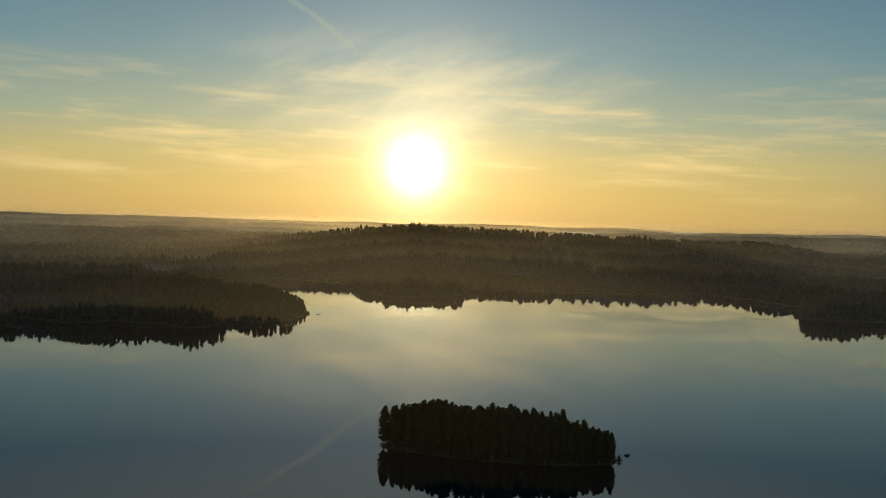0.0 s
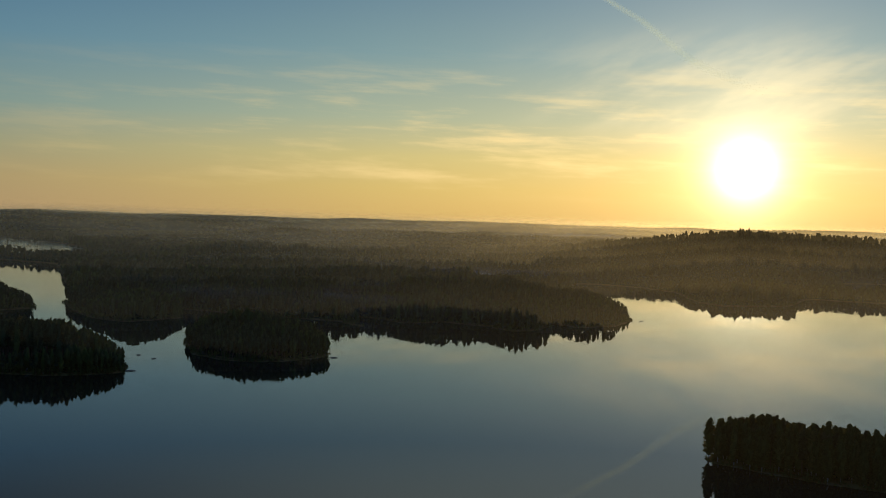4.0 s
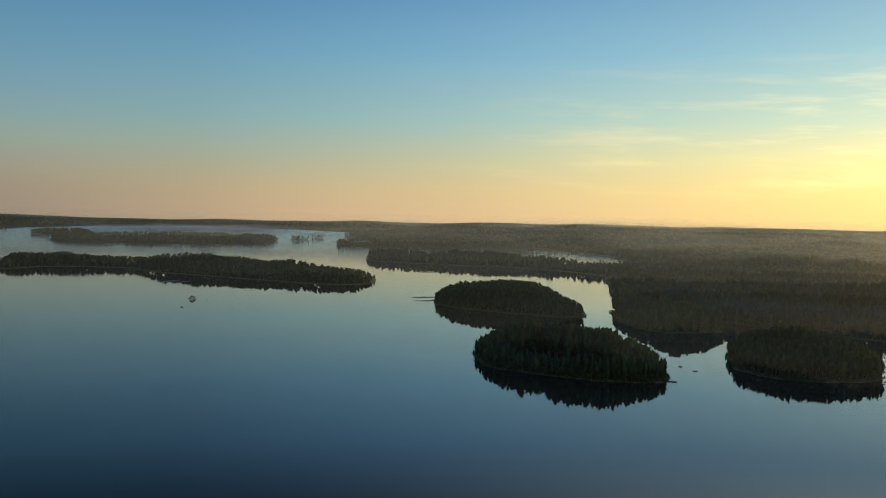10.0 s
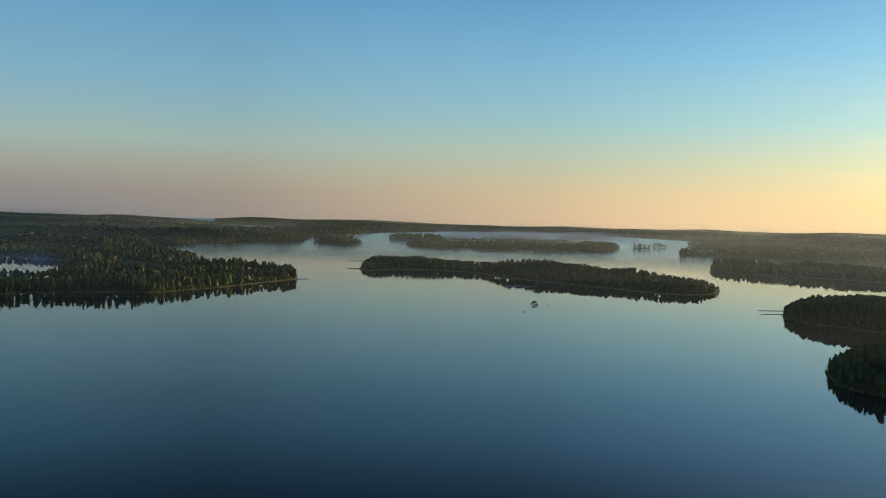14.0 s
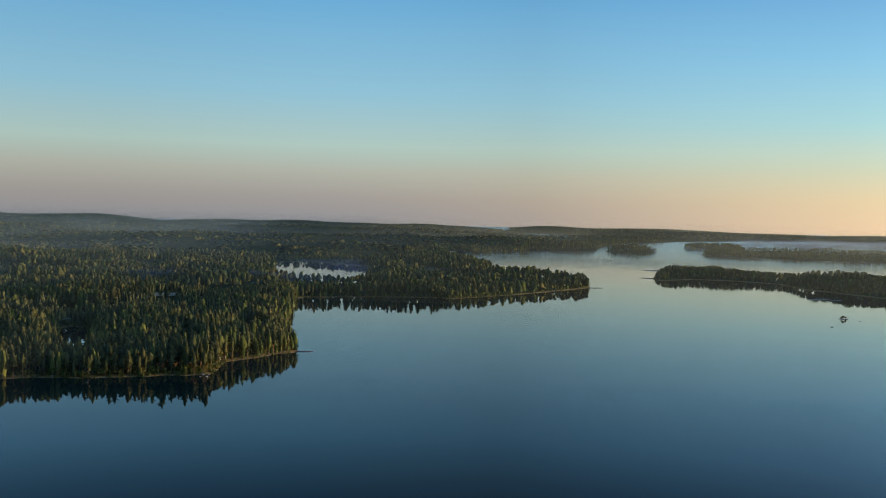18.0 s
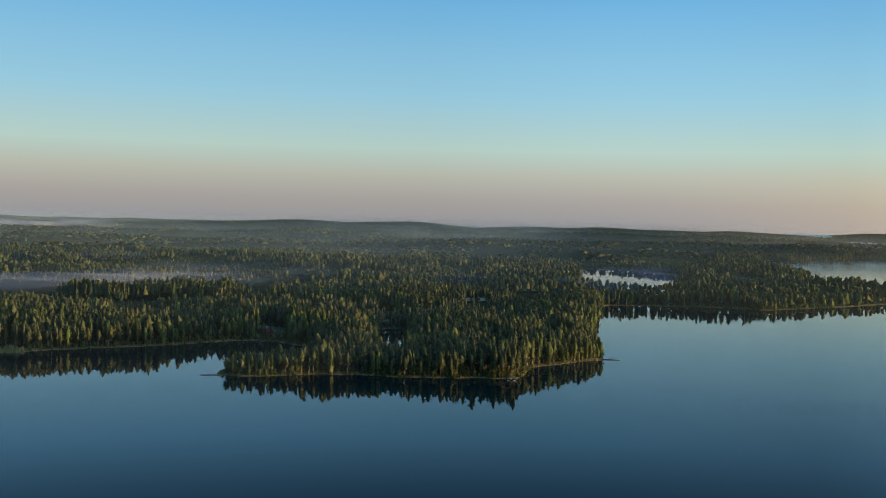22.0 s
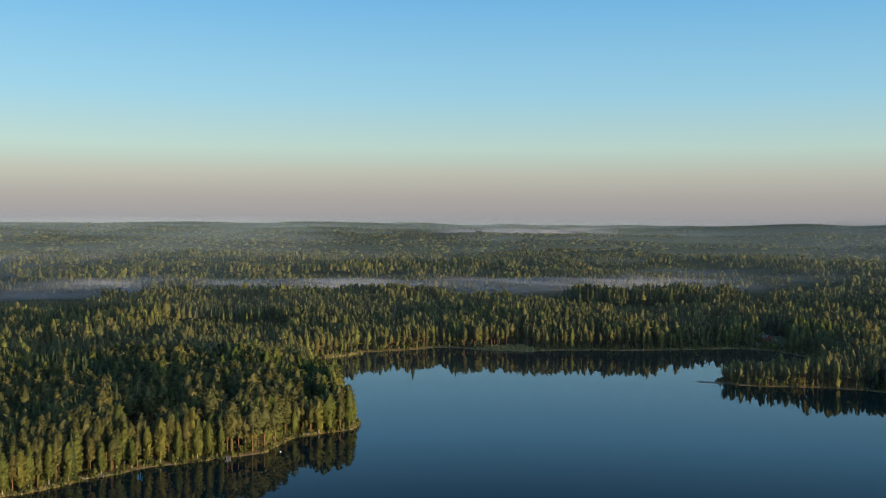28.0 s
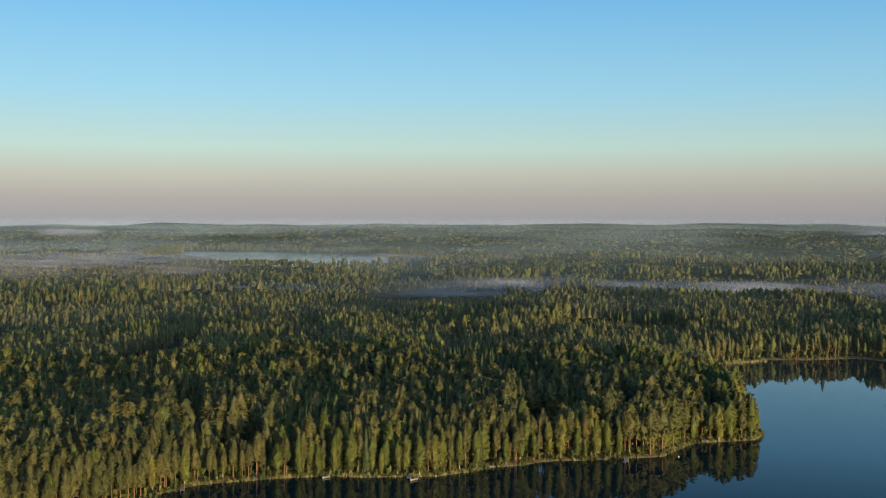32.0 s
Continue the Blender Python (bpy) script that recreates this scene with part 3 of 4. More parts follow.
def stem(kind, sides):
    """A tapered trunk for a tree one metre high, slightly crooked."""
    top, thick = {"spruce": (0.9, 0.012), "pine": (0.9, 0.0096), "birch": (0.85, 0.0100)}[kind]
    hs = np.array([-0.03, 0.35, top])
    v = []
    for i, h in enumerate(hs):
        w = thick * (1.25, 0.85, 0.25)[i]
        for k in range(sides):
            a = 6.283 * k / sides
            v.append((w * math.cos(a) + 0.008 * i * (i - 2), w * math.sin(a), h))
    f = []
    for i in range(2):
        for k in range(sides):
            a, b = i * sides + k, i * sides + (k + 1) % sides
            f += [(a, b, b + sides), (a, b + sides, a + sides)]
    return np.array(v), np.array(f)


LEAF = {"spruce": SPRUCE, "pine": PINE, "birch": BIRCH}
BARK = {"spruce": SPRUCE_BARK, "pine": PINE_BARK, "birch": BIRCH_BARK}


def stand(kind, x, y, z, high, form, sides, name, label, shapes=7, wider=1.0):
    """A wood of one kind of tree, as one piece: crowns and trunks."""
    if not len(x):
        return None
    V, F, M, T, N, base = [], [], [], [], [], 0
    pick = RNG.integers(0, shapes, len(x))
    turn, tint = RNG.random(len(x)) * 6.283, RNG.random(len(x))
    girth = high * (0.85 + 0.4 * RNG.random(len(x))) * wider
    sv, sf = stem(kind, sides) if sides else (np.zeros((0, 3)), np.zeros((0, 3), int))
    for k in range(shapes):
        m = pick == k
        n = int(m.sum())
        if not n:
            continue
        unit = np.concatenate([foliage_shape(kind, *form, 100 + k), sv])
        leafy = (len(unit) - len(sv)) // 3
        tri = np.concatenate([np.arange(3 * leafy).reshape(-1, 3), sf + 3 * leafy])
        c, s = np.cos(turn[m])[:, None], np.sin(turn[m])[:, None]
        px = (unit[:, 0] * c - unit[:, 1] * s) * girth[m][:, None] + x[m][:, None]
        py = (unit[:, 0] * s + unit[:, 1] * c) * girth[m][:, None] + y[m][:, None]
        pz = unit[:, 2] * high[m][:, None] + z[m][:, None]
        V.append(np.stack([px, py, pz], -1).reshape(-1, 3))
        nn = crown_normals(kind, unit)
        N.append(np.stack([nn[:, 0] * c - nn[:, 1] * s, nn[:, 0] * s + nn[:, 1] * c, np.broadcast_to(nn[:, 2], px.shape)], -1).reshape(-1, 3))
        F.append((tri[None] + (np.arange(n) * len(unit))[:, None, None] + base).reshape(-1, 3))
        M.append(np.tile(np.r_[np.zeros(leafy), np.ones(len(sf))], n))
        T.append(np.repeat(tint[m], len(tri)))
        base += n * len(unit)
    ob = new(name, mesh(name, np.concatenate(V), np.concatenate(F), [LEAF[kind], BARK[kind]], np.concatenate(M), np.concatenate(T), bend=np.concatenate(N)))
    return tagged(ob, label, "forest", kind="stuff")


CLEARINGS = []


def clearing(name, label, mat, poly, kind="structure"):
    """Open ground inside the woods, laid just over the forest floor."""
    CLEARINGS.append(poly)
    pts = np.asarray(poly, float)
    c = pts.mean(0)
    ring = [c + (p - c) * k for k in (0.01, 0.35, 0.7, 1.0) for p in pts]
    q = np.array(ring)
    z = np.maximum(lookup(q[:, 0], q[:, 1], GZ), rise(np.hypot(q[:, 0], q[:, 1]))) + 0.45
    return tagged(new(name, mesh(name, np.c_[q, z], sheet(4, len(pts), True), [mat], smooth=True)), label, name.replace("_", " "), kind=kind)


def reeds(label, poly):
    """A bed of reeds in the shallows: thin upright blades."""
    CLEARINGS.append(poly)
    pts = np.asarray(poly, float)
    n = 2600
    x, y = RNG.uniform(pts[:, 0].min(), pts[:, 0].max(), n), RNG.uniform(pts[:, 1].min(), pts[:, 1].max(), n)
    m = inside(poly, x, y) + 3 * roll(x, y, 17) > 2
    x, y = x[m], y[m]
    n = len(x)
    a, h = RNG.uniform(0, 6.283, n), RNG.uniform(0.9, 1.9, n)
    w = RNG.uniform(0.2, 0.45, n)
    foot = np.maximum(lookup(x, y, GZ), -0.4)
    V = np.stack([np.stack([x + np.cos(a) * w, y + np.sin(a) * w, foot], -1), np.stack([x - np.cos(a) * w, y - np.sin(a) * w, foot], -1),
                  np.stack([x + RNG.normal(0, 0.25, n), y + RNG.normal(0, 0.25, n), foot + 0.3 + h], -1)], 1).reshape(-1, 3)
    return tagged(new("reed_bed", mesh("reed_bed", V, np.arange(len(V)).reshape(-1, 3), [REED])), label, "reeds", kind="stuff")


def shore_grass():
    """Tufts of grass and sedge along the near waterline."""
    gap = 0.75
    b = np.radians(np.arange(112, 176, 0.06))
    x, y = [], []
    for r in np.arange(318, 640, gap):
        k = RNG.random(len(b)) < min(1.0, r * 0.00105 / gap)
        bb, rr = b[k] + RNG.uniform(-0.0006, 0.0006, k.sum()), r + RNG.uniform(-0.4, 0.4, k.sum())
        x.append(-rr * np.sin(bb))
        y.append(rr * np.cos(bb))
    x, y = np.concatenate(x), np.concatenate(y)
    d = lookup(x, y, GD)
    m = (d > -0.5) & (d < 2.6) & (roll(x, y, 21) + 0.5 * roll(y, x, 7) > -0.35)
    x, y, d = x[m], y[m], d[m]
    n = len(x)
    V = []
    for k in range(3):
        a, w, h = RNG.uniform(0, 6.283, n), RNG.uniform(0.12, 0.4, n), RNG.uniform(0.35, 1.15, n)
        foot = np.maximum(lookup(x, y, GZ), -0.2) - 0.05
        V.append(np.stack([np.stack([x + np.cos(a) * w, y + np.sin(a) * w, foot], -1), np.stack([x - np.cos(a) * w, y - np.sin(a) * w, foot], -1),
                           np.stack([x + RNG.normal(0, 0.3, n), y + RNG.normal(0, 0.3, n), foot + h], -1)], 1).reshape(-1, 3))
    V = np.concatenate(V)
    return tagged(new("shore_grass", mesh("shore_grass", V, np.arange(len(V)).reshape(-1, 3), [REED])), "sunlit yellow-green grass and sedge along the waterline", "grass", kind="stuff")


# open hollows where the mist lies, and drifts of it farther off: from, to, height
HOLLOWS = ((-840, -1020, -1480, -500, 20), (-120, -1930, -620, -1730, 40), (-560, -1230, -1060, -860, 20), (-1960, -110, -1990, 100, 22), (-880, -2130, -1450, -1980, 26))
DRIFTS = ((-527, -3931, -797, -3897, 30), (-3316, -2719, -3894, -2043, 26), (-3239, -2558, -3698, -2196, 20), (-3909, 1560, -3614, 2478, 24), (-1065, 3924, -502, 4135, 22),
          (-1910, 3337, -1251, 3582, 22), (-700, 1480, -420, 1620, 16))
# thin mist sheets, partly added as haze to brighten dark land
WISPS = ((-620, 880, -260, 980, 24), (-760, 1000, -340, 1130, 26), (20, 1130, 480, 1090, 24), (-620, 1500, -230, 1680, 20), (-330, 1720, 160, 1800, 22), (150, 1560, 560, 1500, 18), (-1000, 1500, -640, 1720, 20), (-1420, 1420, -1080, 1800, 20), (-1750, 330, -1900, 40, 18),
         (-1480, 60, -1560, -330, 18), (-1650, -420, -1430, -820, 22), (-700, -1500, -1150, -1300, 20), (-240, -1320, -620, -1260, 18), (-1850, -640, -1600, -1100, 24), (-1180, -1720, -700, -1900, 24))


def off_line(x, y, ax, ay, bx, by):
    k = np.clip(((x - ax) * (bx - ax) + (y - ay) * (by - ay)) / ((bx - ax) ** 2 + (by - ay) ** 2), 0, 1)
    return np.hypot(x - ax - k * (bx - ax), y - ay - k * (by - ay))


def scatter(r0, r1, gap, edge=2.5):
    """Places for trees on dry land between two distances, about gap metres apart."""
    b = np.arange(-r1, r1 + gap, gap)
    x, y = np.meshgrid(b, b)
    x = x + RNG.uniform(-0.48, 0.48, x.shape) * gap
    y = y + RNG.uniform(-0.48, 0.48, y.shape) * gap
    x, y = x.ravel(), y.ravel()
    r = np.hypot(x, y)
    bear = np.degrees(np.arctan2(-x, y))
    bear = np.where(bear < -100, bear + 360, bear)
    m = (r > r0) & (r < r1) & (bear > -26) & (bear < 176)
    x, y = x[m], y[m]
    d = lookup(x, y, GD)
    m = d > edge
    for hollow in HOLLOWS:
        m &= off_line(x, y, *[0.955 * c for c in hollow[:4]]) > 68 + 20 * roll(x, y, 90)
    m &= (roll(x, y, 105) + 0.5 * roll(y, x, 37) < 0.62) | (d < 12)
    # a long boggy hollow beyond the near woods, and treeless strips behind it, laid across the camera's view to read as
    # dark bands
    r, bear = np.hypot(x, y), np.degrees(np.arctan2(-x, y)) % 360
    m &= ~((bear > 110) & (bear < 180) & (np.abs(r - 1275 - 45 * roll(x, y, 420)) < 42 + 38 * roll(y, x, 300)))
    strip = roll(np.radians(bear) * 1300, r * 2.4, 560) + 0.35 * roll(y, x, 130)
    m &= ~((r > 1000) & (bear > 72) & (bear < 200) & (strip > 0.42) & (d > 70))
    for p in CLEARINGS:
        m &= inside(p, x, y) < 1
    x, y, d = x[m], y[m], d[m]
    return x, y, np.maximum(lookup(x, y, GZ), 0.2) - 0.15, d


def shrink(r):
    """Beyond the bowl's lip distances are drawn in, and trees with them."""
    k = np.clip((r - BOWL) / (RIM - BOWL), 0, 1)
    return np.where(r > BOWL, r * (60 - 51 * k) / 180000, 1.0)


def species(x, y, d):
    """0 spruce, 1 pine, 2 birch, in patches, with more birch and pine by the water."""
    a = roll(x, y, 160) * 0.5 + RNG.normal(0, 0.42, len(x)) + 0.25 * np.exp(-d / 25)
    b = roll(y, x, 210) * 0.5 + RNG.normal(0, 0.42, len(x)) + 0.28 * np.exp(-d / 18)
    for k in ("broad", "long", "mid", "round", "near"):
        a, b = a + 0.45 * (inside(ISLES[k], x, y) > -5), b + 0.2 * (inside(ISLES[k], x, y) > -5)
    b = b + 0.8 * (inside(ISLE_NEAR, x, y) > -5)
    b = b + 0.45 * np.exp(-((x + 360) ** 2 + (y + 410) ** 2) / 90 ** 2)
    return np.where(b > 0.52, 2, np.where(a > -0.42, 1, 0))


PATCH = np.random.default_rng(23).random((128, 128, 3))


def stand_age(x, y, cell=150.0):
    """The forest is a patchwork of stands, felled and planted at different times: how grown each is."""
    x, y = x + 25 * roll(x, y, 130), y + 25 * roll(y, x, 150)
    ci, cj = np.floor(x / cell).astype(int), np.floor(y / cell).astype(int)
    best, age = np.full(x.shape, 1e18), np.zeros(x.shape)
    for i in (-1, 0, 1):
        for j in (-1, 0, 1):
            p = PATCH[(ci + i) % 128, (cj + j) % 128]
            dist = ((ci + i + p[..., 0]) * cell - x) ** 2 + ((cj + j + p[..., 1]) * cell - y) ** 2
            age = np.where(dist < best, p[..., 2], age)
            best = np.minimum(best, dist)
    return age


def heights(x, y, d, base=18.5):
    # lower trees round the rims of the islands and on the long point
    open_side = (np.hypot(x + 140, y - 1080) < 150) | (np.hypot(x + 330, y - 890) < 60) | (np.hypot(x - 80, y - 437) < 26)
    for k in ("broad", "long", "mid", "round"):
        open_side |= inside(ISLES[k], x, y) > -5
    king = inside(ISLE_KING, x, y) > -5
    open_side &= ~king
    islet = open_side | king | (inside(ISLE_NEAR, x, y) > -5)
    edge = np.where(king, 0.50 + 0.50 * np.clip(d / 24, 0, 1), np.where(inside(ISLE_BROAD, x, y) > -5, 0.54 + 0.66 * np.clip(d / 36, 0, 1), np.where(open_side, 0.72 + 0.42 * np.clip(d / 32, 0, 1), 0.84 + 0.16 * np.clip(d / 14, 0, 1))))
    edge = np.where((np.hypot(x + 230, y - 1200) < 230) & (d < 90), edge * 0.66, edge)
    edge = np.where(np.hypot(x + 650, y + 262) < 62, edge * 0.72, edge)
    edge = np.where((np.hypot(x, y) > 640) & (y < 300), edge * 0.88, edge)
    # young and half-grown stands inland
    age = stand_age(x, y)
    young = np.where(age < 0.16, 0.34, np.where(age < 0.34, 0.62, np.where(age < 0.7, 0.9, 1.06)))
    inland = np.clip((d - 25) / 20, 0, 1) * np.clip((np.hypot(x, y) - 760) / 120, 0, 1) * ~open_side
    edge = edge * (1 + (young - 1) * inland)
    return np.clip((base + np.where(np.hypot(x, y) > 700, 4.2, 2.6) * roll(x, y, 190) + (2.6 * roll(y, x, 48) + RNG.normal(0, 2.7, len(x))) * np.where(islet, 0.42, 1.0)) * edge, 5, 26)


KINDS = ("spruce", "pine", "birch")
clearing("field", "dry straw-coloured field among the trees", STUBBLE, ((-1147, -190), (-1165, -157), (-1202, -165), (-1188, -191)))
clearing("meadow", "green meadow behind the lake point", MEADOW, ((-940, -237), (-1011, -178), (-1062, -181), (-993, -250)))
clearing("field", "long dry field edge before a misty hollow", STUBBLE, ((-214, -1575), (-387, -1468), (-483, -1402), (-499, -1449), (-363, -1537), (-222, -1628)))
reeds("pale green reeds on the bay shore", ((-632, -458), (-647, -417), (-666, -422), (-662, -448), (-644, -464)))
reeds("sunlit yellow reeds in the corner of the bay", ((-516, -512), (-538, -511), (-562, -512), (-560, -517), (-540, -520), (-522, -519)))
# a gap that opens the camera's line to the dry field, then dark gaps in the woods
CLEARINGS += [((-1060, -172), (-1063, -148), (-1150, -160), (-1142, -186)), ((-385, -484), (-398, -474), (-460, -528), (-448, -544)), ((-112, -424), (-125, -420), (-146, -485), (-130, -490)), ((-140, -600), (-205, -700), (-245, -790), (-215, -805), (-120, -640)),
              ((-960, -502), (-985, -462), (-1060, -500), (-1035, -545))]
shore_grass()
clearing("yard", "mown yard round a lakeside house", MEADOW, ((-782, -297), (-792, -276), (-851, -297), (-853, -324)))

near = scatter(300, 640, 3.5, 1.2)
mid = scatter(640, 900, 4.35, 1.5)
back = scatter(900, 1320, 5.3, 1.5)
far = scatter(1320, 2600, 10.6, 2)
rim = [v for v in scatter(2600, RIM - 40, 26.0, 3)]
rim = [v[rim[3] > 110] for v in rim]
isles = scatter(2600, 4200, 11.0, 1.5)
isles = [v[isles[3] < 120] for v in isles]
TREE_SPOTS = []
for (x, y, z, d), form, sides, wider, what in ((near, (5, 4, 88, 0.054), 4, 1.22, "near"), (mid, (4, 3, 26, 0.056), 3, 1.28, "mid"), (back, (4, 2, 9, 0.070), 0, 1.42, "back"), (far, (4, 2, 0, 0), 0, 2.7, "far"), (isles, (4, 2, 0, 0), 0, 1.7, "isles"), (rim, (3, 2, 0, 0), 0, 13.5, "rim")):
    sp, h = species(x, y, d) if what not in ("rim", "isles") else 1 + (RNG.random(len(x)) < 0.4), heights(x, y, d) * shrink(np.hypot(x, y))
    r = np.hypot(x, y)
    single = np.zeros(len(x), bool)
    if what == "near":
        # the trees along the nearest shores stand as things of their own
        isle = inside(ISLE_NEAR, x, y) > -2
        order = np.argsort(np.where(isle, 300, r + d * 2))
        for s in range(3):
            single[[i for i in order if sp[i] == s][:290]] = True
        TREE_SPOTS = [(KINDS[sp[i]], x[i], y[i], z[i], h[i]) for i in np.flatnonzero(single)]
    for s, kind in enumerate(KINDS):
        m = (sp == s) & ~single
        words = {"near": "dense lakeside", "mid": "dense", "back": "close-grown", "far": "distant", "rim": "far-off hazy", "isles": "far island"}[what]
        stand(kind, x[m], y[m], z[m], h[m] * {"rim": 0.55, "isles": 0.95, "far": 0.84}.get(what, 1), form, sides, kind + "_forest", f"{words} green {kind} forest in low morning sun", 7 if what in ("near", "mid") else 5, wider)


def make_tree(kind, shape):
    """One tree one metre high: trunk and crown under an Empty."""
    root = new(kind + "_tree")
    root.empty_display_size = 0.1
    tv, tf = stem(kind, 6)
    trunk = new("trunk", mesh("trunk", tv, tf, [BARK[kind]]))
    cv = foliage_shape(kind, 7, 6, 300, 0.048, 300 + shape)
    crown = new("crown", mesh("crown", cv, np.arange(len(cv)).reshape(-1, 3), [LEAF[kind]], tint=np.full(len(cv) // 3, shape * 0.13), bend=crown_normals(kind, cv)))
    trunk.parent = crown.parent = root
    words = {"spruce": "tall dark-green spruce with a pointed crown", "pine": "tall pine with orange-brown trunk and ragged crown", "birch": "leafy yellow-green birch with a pale trunk"}[kind]
    return tagged(root, words + " by the lake shore", "tree", kind + " trees along the shore")


SHAPES = 6
MODELS = {}
for kind, x, y, z, h in TREE_SPOTS:
    k = (kind, int(RNG.integers(0, SHAPES)))
    m = pose(x, y, z, 0, 0, RNG.uniform(0, 360))
    w = h * RNG.uniform(0.78, 1.12)
    if k not in MODELS:
        MODELS[k] = make_tree(*k)
        MODELS[k].matrix_basis = m
        MODELS[k].scale = (w, w, h)
    else:
        t = copy_thing(MODELS[k], m)
        t.scale = (w, w, h)

# bushes that close the foot of the woods
for r0, r1, gap, reach, form in ((300, 700, 2.6, 10, (5, 2, 26, 0.13)), (700, 1400, 3.6, 10, (5, 2, 4, 0.2)), (1400, 2700, 6.5, 14, (4, 2, 0, 0))):
    x, y, z, d = scatter(r0, r1, gap, -0.9 if r1 < 1500 else 0.5)
    m = (d < reach) & (RNG.random(len(x)) < (0.7 if r1 < 800 else 0.85))
    x, y, z, d = x[m], y[m], z[m], d[m]
    stand("birch", x, y, z - 0.6, RNG.uniform(2.0, 6.5, len(x)) * np.clip(0.5 + d / 10, 0.45, 1), form, 0, "shore_bushes", "low green willow and alder bushes along the shore", 5, 2.4)

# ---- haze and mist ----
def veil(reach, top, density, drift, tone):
    """A see-through ring round the camera that imitates thin haze, thickest near the ground."""
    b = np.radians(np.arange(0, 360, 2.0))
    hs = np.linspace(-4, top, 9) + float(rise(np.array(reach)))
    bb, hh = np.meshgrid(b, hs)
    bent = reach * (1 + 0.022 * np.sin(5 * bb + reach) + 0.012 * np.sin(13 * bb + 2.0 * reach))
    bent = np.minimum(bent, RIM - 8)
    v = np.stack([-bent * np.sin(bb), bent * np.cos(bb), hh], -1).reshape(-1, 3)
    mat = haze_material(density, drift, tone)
    return tagged(new("haze", mesh("haze", v, sheet(9, len(b), True), [mat], smooth=True)), "thin see-through sheet imitating golden-grey morning haze", "haze", kind="backdrop")


# see-through rings imitate haze; the dark-toned nearest one stands in for lens glare
GLARE_AIR, FAR_AIR = (0.03, 0.05, 0.09), (0.55, 0.76, 1.0)
for reach, top, density, drift, tone in ((330, 92, 0.024, 0.1, GLARE_AIR), (640, 96, 0.02, 0.3, FAR_AIR), (900, 104, 0.04, 0.4, FAR_AIR), (1200, 110, 0.04, 0.5, FAR_AIR), (1560, 118, 0.045, 0.6, FAR_AIR), (1850, 125, 0.05, 0.6, FAR_AIR),
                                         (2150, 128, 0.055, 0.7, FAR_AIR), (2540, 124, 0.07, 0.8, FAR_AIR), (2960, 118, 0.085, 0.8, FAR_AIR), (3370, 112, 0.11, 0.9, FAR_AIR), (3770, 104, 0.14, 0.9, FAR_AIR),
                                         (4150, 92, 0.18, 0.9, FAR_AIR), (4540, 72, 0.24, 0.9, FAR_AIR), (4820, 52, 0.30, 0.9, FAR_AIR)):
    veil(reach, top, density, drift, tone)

BANK = mist_material("mist_bank", 0.19, 0.010, (0.84, 0.87, 0.92))
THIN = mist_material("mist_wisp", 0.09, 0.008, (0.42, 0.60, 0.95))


FOOT = GZ - rise(GR)


def mist(ax, ay, bx, by, high, label="low white bank of morning mist over the trees", mat=None, wide=95.0, layers=8):
    """A bank of mist that lies in a hollow: thin uneven sheets one over the other."""
    length, yaw = math.hypot(bx - ax, by - ay), math.atan2(by - ay, bx - ax)
    g = min(float(lookup(np.array([px]), np.array([py]), FOOT)[0]) for px, py in ((ax, ay), (bx, by), ((ax + bx) / 2, (ay + by) / 2)))
    V, F, base = [], [], 0
    us, vs = np.linspace(0, length, 33), np.linspace(-wide, wide, 11)
    uu, vv = np.meshgrid(us, vs)
    bow = 0.22 * wide * np.sin(uu / length * 5 + ax) + 0.1 * wide * np.sin(uu / length * 13 + ay)
    wx = ax + uu * math.cos(yaw) - (vv + bow) * math.sin(yaw)
    wy = ay + uu * math.sin(yaw) + (vv + bow) * math.cos(yaw)
    for k in range(layers):
        h = high * (k + 0.6) / layers
        hh = h * (0.85 + 0.10 * np.sin(uu / 60 + k) * np.sin(vv / 45 + 1.3 * k) + 0.06 * np.sin(uu / 23 + 2 * k))
        V.append(np.stack([uu, vv + bow, rise(np.hypot(wx, wy)) + g + hh], -1).reshape(-1, 3))
        F.append(sheet(11, 33) + base)
        base += 363
    ob = new("mist_bank", mesh("mist_bank", np.concatenate(V), np.concatenate(F), [mat or BANK], smooth=True))
    ob.matrix_basis = Matrix.Translation((ax, ay, 0)) @ Matrix.Rotation(yaw, 4, "Z")
    return tagged(ob, label, "mist", "banks of mist", "stuff")


for k, (ax, ay, bx, by, high) in enumerate(HOLLOWS):
    mist(ax, ay, bx, by, high * 1.2, wide=140.0 if k == 1 else 95.0, layers=14 if k == 1 else 8, mat=THIN if k == 3 else BANK)
for ax, ay, bx, by, high in DRIFTS:
    mist(ax, ay, bx, by, high * 0.8, wide=190.0, layers=10)
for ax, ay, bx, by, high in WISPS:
    mist(ax, ay, bx, by, high, "thin bluish mist sheet imitating haze over the land", THIN, 60.0, 4)

